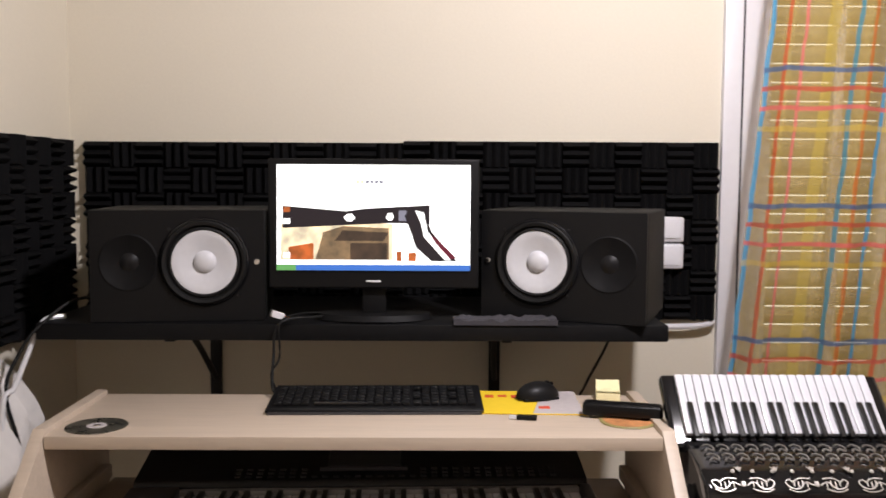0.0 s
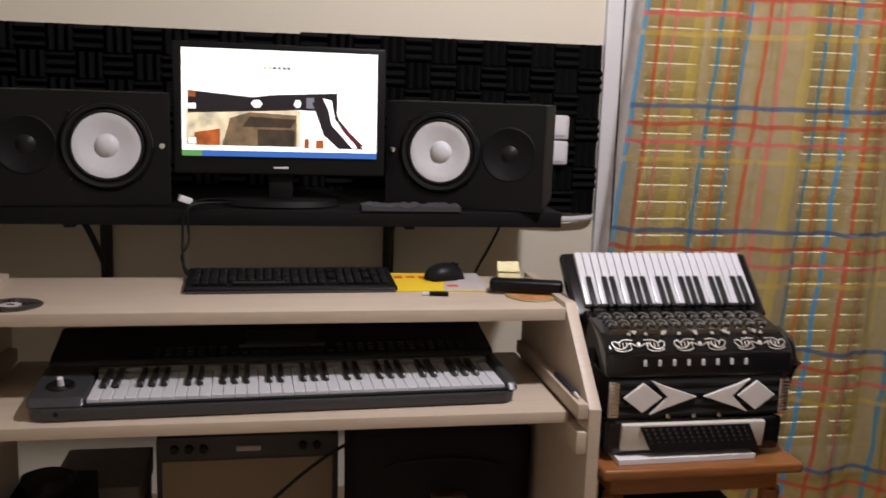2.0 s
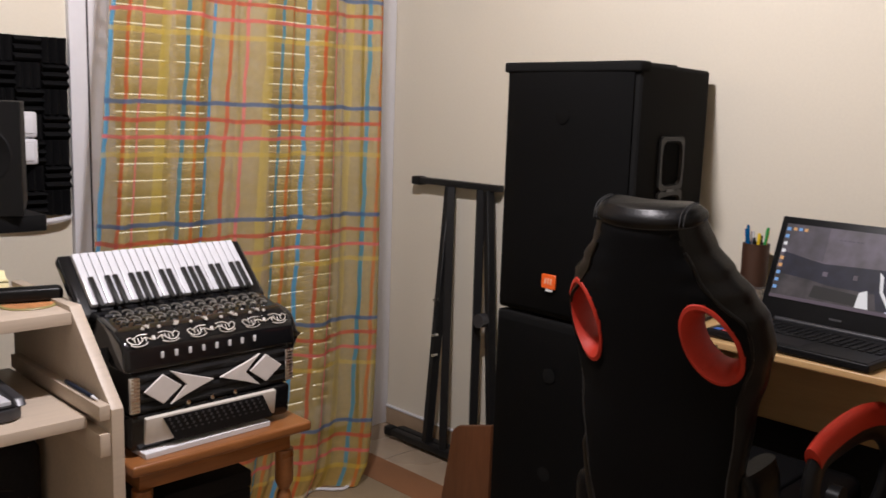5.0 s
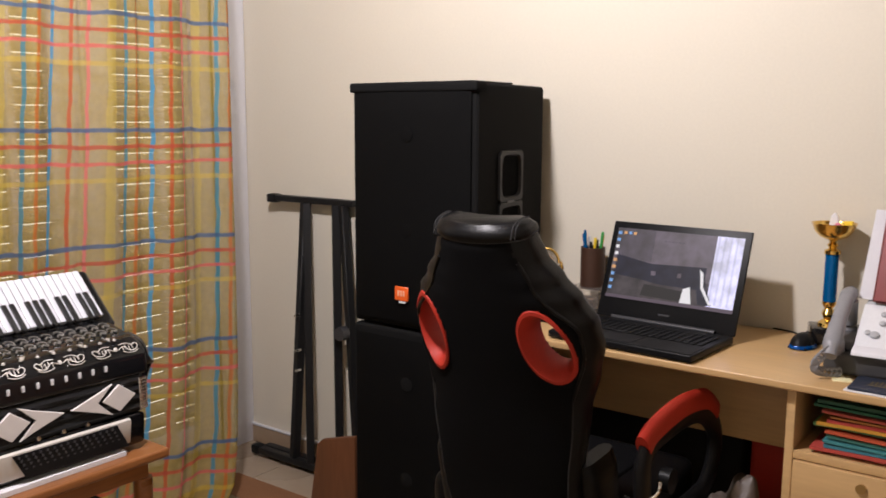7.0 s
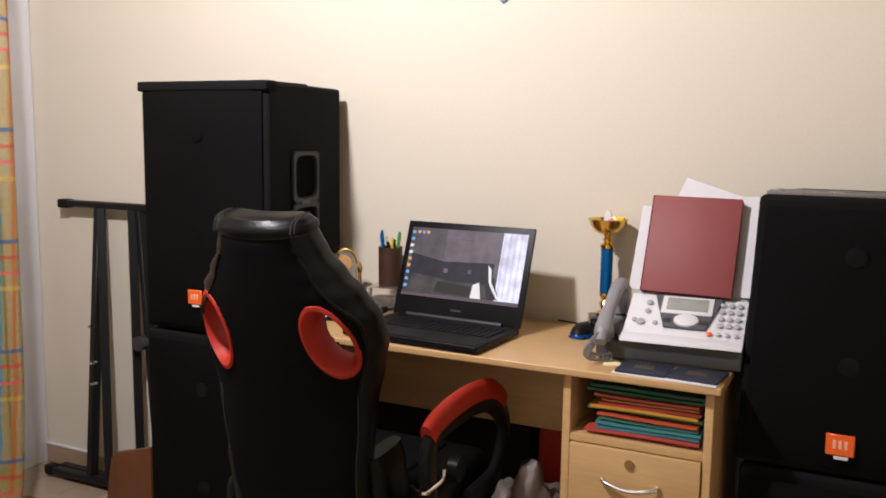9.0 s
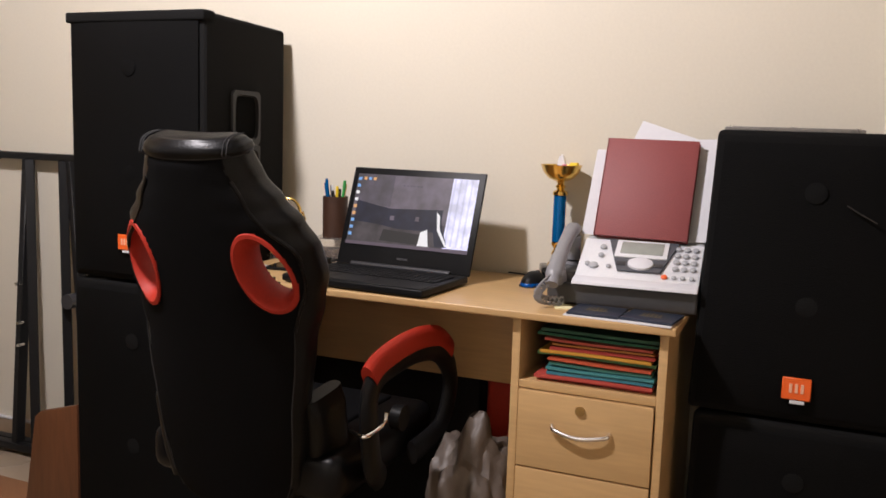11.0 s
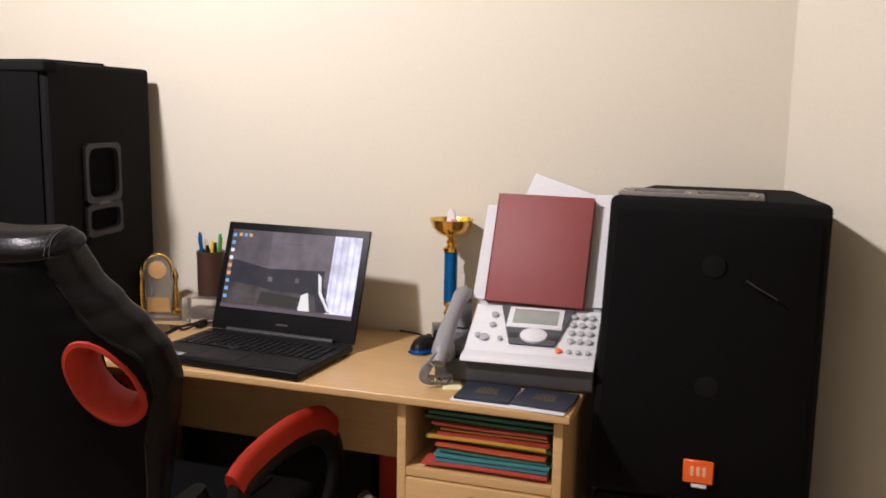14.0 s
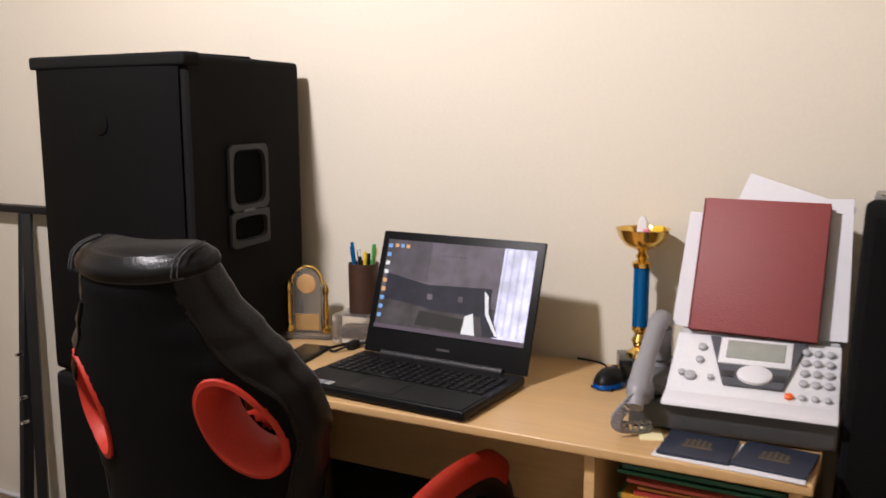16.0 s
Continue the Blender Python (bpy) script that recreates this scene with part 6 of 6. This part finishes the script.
part("cup", lathe(B(), [(0, 0.267), (0.016, 0.269), (0.034, 0.277), (0.047, 0.292), (0.054, 0.310), (0.056, 0.312), (0.0525, 0.311), (0.045, 0.295), (0.032, 0.281), (0.014, 0.274), (0, 0.273)], 40), GOLD, tr, "shallow polished gold cup")
part("crest", prism(B(), [(-0.008, 0.273), (0.008, 0.273), (0.012, 0.31), (0.008, 0.33), (0, 0.34), (-0.008, 0.33), (-0.012, 0.31)], "x", -0.006, 0.006, 0.002, 1), SILVER, tr)
part("cup_trinket", box(B(), (0.0, -0.034, 0.311), (0.02, 0.022, 0.016), 0.004, 2), YELLOW, tr, "small yellow piece in the cup")
part("cup_trinket", box(B(), (-0.016, -0.012, 0.309), (0.012, 0.014, 0.01), 0.004, 2), mat("pink_bead", (0.7, 0.2, 0.3), 0.4), tr, "small pink piece in the cup")

# ---- fax telephone: local front towards -y, +x to its right ----
fx = thing("fax_telephone", "silver fax telephone with grey corded handset", "telephone", pose(1.83, 0.105, OT, 0, 0, -86.5) @ Matrix.Diagonal((0.87, 1.0, 1.08, 1)))
part("base", span(B(), -0.225, 0.163, 0.0, 0.235, 0.004, 0.05, 0.008, 3), mat("dark_grey_base", (0.05, 0.05, 0.052), 0.5, var=0.1), fx, "dark grey base")
part("front_rim", prism(B(), [(-0.016, 0.0505), (0.03, 0.0505), (0.03, 0.066), (0.004, 0.062), (-0.012, 0.058)], "x", -0.158, 0.163, 0.003), PAPER, fx, "white front rim")
part("control_panel", prism(B(), [(0.01, 0.0585), (0.16, 0.0585), (0.16, 0.13), (0.15, 0.132)], "x", -0.158, 0.163, 0.004), SILVER, fx, "sloped silver control panel")
part("rear_housing", span(B(), -0.158, 0.163, 0.161, 0.235, 0.05, 0.135, 0.01, 3), mat("light_grey_housing", (0.42, 0.43, 0.44), 0.45), fx)
fp = Matrix.Translation((0, 0.01, 0.0605)) @ Matrix.Rotation(math.atan2(0.074, 0.14), 4, "X")


def on_fax(x0, x1, v0, v1, h0, h1, material, nm, label="", bev=0.001):
    return part(nm, span(B(), x0, x1, v0, v1, h0, h1, bev, 2), material, fx, label, fp)


part("display_surround", prism(B(), [(-0.05, 0.036), (0.062, 0.036), (0.098, 0.15), (-0.09, 0.15)], "z", 0.0, 0.0045, 0.001, 1), mat("slate_surround", (0.08, 0.085, 0.10), 0.4), fx, "slate blue display surround", fp)
on_fax(-0.066, 0.073, 0.082, 0.145, 0.004, 0.0075, SILVER, "display_frame")
on_fax(-0.052, 0.06, 0.094, 0.137, 0.0076, 0.0085, mat("lcd_green_grey", (0.32, 0.34, 0.31), 0.15, bump=0), "display", "grey green liquid crystal display")
part("navigation_key", lathe(B(), [(0, 0.004), (0.034, 0.004), (0.033, 0.009), (0.028, 0.011), (0, 0.011)], 32, Matrix.Translation((0.008, 0.06, 0)) @ Matrix.Diagonal((1, 0.62, 1, 1))), PAPER, fx, "oval white navigation key", fp)
for x in (-0.045, 0.052):
    on_fax(x - 0.01, x + 0.014, 0.052, 0.066, 0.003, 0.006, GREYM, "soft_key")
key = mesh_of("dial_key", lathe(B(), [(0, 0), (0.0084, 0), (0.0078, 0.004), (0.005, 0.0055), (0, 0.0055)], 16), mat("dial_key_grey", (0.40, 0.41, 0.43), 0.4))
for r in range(4):
    for k in range(3):
        part("dial_key", key, None, fx, "", fp @ Matrix.Translation((0.098 + 0.0225 * k, 0.058 + 0.0245 * r, 0.0)) @ Matrix.Diagonal((1.05, 0.8, 1, 1)))
for k in range(3):
    part("dial_key", key, None, fx, "", fp @ Matrix.Translation((0.098 + 0.0225 * k, 0.026, 0.0)) @ Matrix.Diagonal((0.8, 0.6, 1, 1)))
part("call_key", key.copy(), None, fx, "orange call key", fp @ Matrix.Translation((0.074, 0.026, 0.0)) @ Matrix.Diagonal((1.0, 0.75, 1, 1))).data.materials[0] = ORANGEM
for x, v, s in ((-0.115, 0.05, 1.5), (-0.132, 0.055, 0.9), (-0.075, 0.05, 0.8), (-0.102, 0.09, 1.0), (-0.102, 0.122, 1.1)):
    part("function_key", key, None, fx, "", fp @ Matrix.Translation((x, v, 0.0)) @ Matrix.Diagonal((s, s * 0.8, 1, 1)))
# handset in its cradle
part("cradle", span(B(), -0.224, -0.159, 0.02, 0.23, 0.05, 0.07, 0.008, 3), mat("cradle_grey", (0.1, 0.1, 0.105), 0.5), fx)
hs_ = part("handset", sweep(B(), [(-0.2, -0.05, 0.05), (-0.2, -0.022, 0.075), (-0.2, 0.03, 0.104), (-0.2, 0.09, 0.129), (-0.2, 0.145, 0.146), (-0.2, 0.185, 0.148)], [0.017, 0.023, 0.022, 0.0195, 0.0195, 0.02, 0.022, 0.02], 16, 7, 0.7), GREYPH, fx, "grey telephone handset")
part("earpiece", sweep(B(), [(-0.2, 0.155, 0.135), (-0.2, 0.158, 0.09), (-0.2, 0.158, 0.07)], 0.026, 14, 4), GREYPH, hs_)
part("mouthpiece", sweep(B(), [(-0.2, -0.012, 0.08), (-0.2, 0.01, 0.062), (-0.2, 0.016, 0.05)], 0.024, 14, 4), GREYPH, hs_)
coil = []
for k in range(150):
    a = k * 0.62
    s = k / 149
    cx = -0.205 - 0.04 * math.sin(math.pi * s) + 0.03 * s
    cy = -0.045 - 0.035 * math.sin(math.pi * s) + 0.03 * s
    coil.append((cx + 0.0085 * math.cos(a), cy + 0.004 * math.cos(a), 0.05 * (1 - s) ** 2 + 0.0125 + 0.0085 * math.sin(a)))
part("coiled_cord", sweep(B(), coil, 0.0026, 6, 0), GREYPH, fx, "grey coiled cord")
part("paper_support", box(B(), (0, 0, 0), (0.24, 0.006, 0.14), 0.003, 1, pose(0.0, 0.236, 0.185, -23)), CLEAR, fx, "clear paper support")
# papers and folder leaning on the fax


def leaning(name, w, h, d, m, material, label, category):
    return solo(name, span(B(), -w / 2, w / 2, -d, 0, 0, h, 0.0008, 1), material, label, category, m)


leaning("paper_sheet", 0.2, 0.225, 0.001, pose(1.995, 0.17, OT + 0.1465, 0, 23, 0) @ pose(0, 0, 0, 0, 2, -90), PAPER, "white paper sheet leaning on the wall", "paper")
leaning("paper_sheet", 0.205, 0.262, 0.001, pose(1.999, 0.068, OT + 0.1465, 0, 23, 0) @ pose(0, 0, 0, 0, -2, -90), PAPER, "white paper sheet leaning behind the folder", "paper")
leaning("paper_sheet", 0.2, 0.292, 0.001, pose(2.004, 0.155, OT + 0.1475, 0, 23, 0) @ pose(0, 0, 0, 0, 18, -90), PAPER, "white paper sheet sticking out above the folder", "paper")
fo = thing("ring_binder", "maroon document folder leaning on the fax", "folder", pose(1.974, 0.121, OT + 0.15, 0, 23, 0) @ pose(0, 0, 0, 0, 0.5, -90))
part("cover", span(B(), -0.111, 0.109, -0.006, -0.002, 0, 0.254, 0.0019, 2), MAROON, fo)
part("pages", span(B(), -0.107, 0.105, -0.0018, 0.012, 0.004, 0.246, 0.001, 1), PAPER, fo)
part("back_cover", span(B(), -0.111, 0.109, 0.0122, 0.016, 0, 0.254, 0.0019, 2), MAROON, fo)
part("spine", span(B(), -0.114, -0.1115, -0.006, 0.016, 0, 0.254, 0.001, 1), MAROON, fo)
# dark covers lying before the fax
bk_ = thing("paper_stack", "few white sheets under the dark covers", "paper", pose(1.766, 0.108, OT, 0, 0, -93))
part("sheet", span(B(), -0.118, 0.116, -0.066, 0.052, 0.0, 0.003, 0.0005, 1), PAPER, bk_)
for x, r in ((-0.058, 3), (0.062, -2)):
    pb = thing("passport_cover", "dark navy document cover with gold emblem", "document", pose(1.768, 0.108 - x, OT + 0.0032, 0, 0, -93 + r), "dark covers before the fax")
    part("cover", span(B(), -0.057, 0.057, -0.058, 0.05, 0, 0.006, 0.002, 2), NAVY, pb)
    bm = B()
    for k in range(5):
        span(bm, -0.022 + 0.009 * k, -0.017 + 0.009 * k, -0.01, 0.022 - 0.004 * abs(k - 2), 0.006, 0.0066)
    span(bm, -0.024, 0.024, -0.02, -0.014, 0.006, 0.0066)
    part("gold_emblem", bm, mat("dull_gold", (0.18, 0.14, 0.075), 0.45, 0.5), pb, "dull gold emblem bars")
# pennant high on the wall
pn_ = thing("pennant", "small light blue pennant with a red mark on the wall", "pennant", pose(2.196, 0.719, 1.724))
part("cloth", prism(B(), [(0.0, 0.0), (0.016, 0.01), (0.11, 0.14), (0.11, 0.2), (-0.11, 0.2), (-0.11, 0.14), (-0.014, 0.008)], "x", -0.006, 0.0, 0.001, 1), SKYBLUE, pn_)
part("red_mark", lathe(B(), [(0, 0), (0.022, 0), (0.022, 0.002), (0, 0.002)], 20, Matrix.Translation((-0.006, 0.0, 0.09)) @ Matrix.Rotation(radians(-90), 4, "Y")), REDPRINT, pn_)
# under the office desk
# added black block: stands in for the deep shade below the desktop
solo("dark_filler", box(B(), (0, 0, 0.29), (0.13, 0.56, 0.58), 0.02, 2), NYLON, "black block added in place of the shade under the office desk", "box", pose(2.1, 0.815, 0))
rb = solo("red_bag", box(B(), (0, 0, 0.3), (0.14, 0.1, 0.6), 0.02, 3), RED, "red bag standing under the desk", "bag", pose(2.08, 0.46, 0))
bm = B()
g = bmesh.ops.create_icosphere(bm, subdivisions=5, radius=1)
for v in bm.verts:
    k = noise.noise(v.co * 2.2) * 0.25 + noise.noise(v.co * 6) * 0.09
    r = 1 + k
    v.co = Vector((v.co.x * 0.15 * r, v.co.y * 0.11 * r, max(0.0, 0.24 + v.co.z * 0.25 * r)))
solo("rubbish_bag", bm, PLASTBAG, "crumpled greyish plastic bag under the desk", "bag", pose(1.83, 0.47, 0))

# ---- rug ----
rg = thing("rug", "beige woven rug with a brown border", "rug", pose(1.0, 1.1, 0))
part("field", span(B(), -0.75, 0.75, -1.2, 1.2, 0.0, 0.008, 0.002), RUG_C, rg)
bm = B()
span(bm, 0.751, 0.9, -1.34, 1.34, 0.0, 0.009, 0.002)
span(bm, -0.9, -0.751, -1.34, 1.34, 0.0, 0.009, 0.002)
span(bm, -0.7505, 0.7505, 1.201, 1.34, 0.0, 0.009, 0.002)
span(bm, -0.7505, 0.7505, -1.34, -1.201, 0.0, 0.009, 0.002)
part("border", bm, RUG_B, rg, "brown border")

# ---- floor tiles ----
tile = mesh_of("tile", span(B(), -0.1635, 0.1635, -0.1635, 0.1635, -0.003, 0.0, 0.0015, 1), TILE)
fl = bpy.data.objects["floor"]
for i in range(10):
    for j in range(13):
        x, y = XE - 0.012 - 0.165 - 0.33 * i, YN - 0.165 - 0.33 * j
        if x - 0.17 > XW - 0.1 and x - y < 2.6 + 0.12:
            part("tile", tile, None, fl, m=pose(x, y, 0))
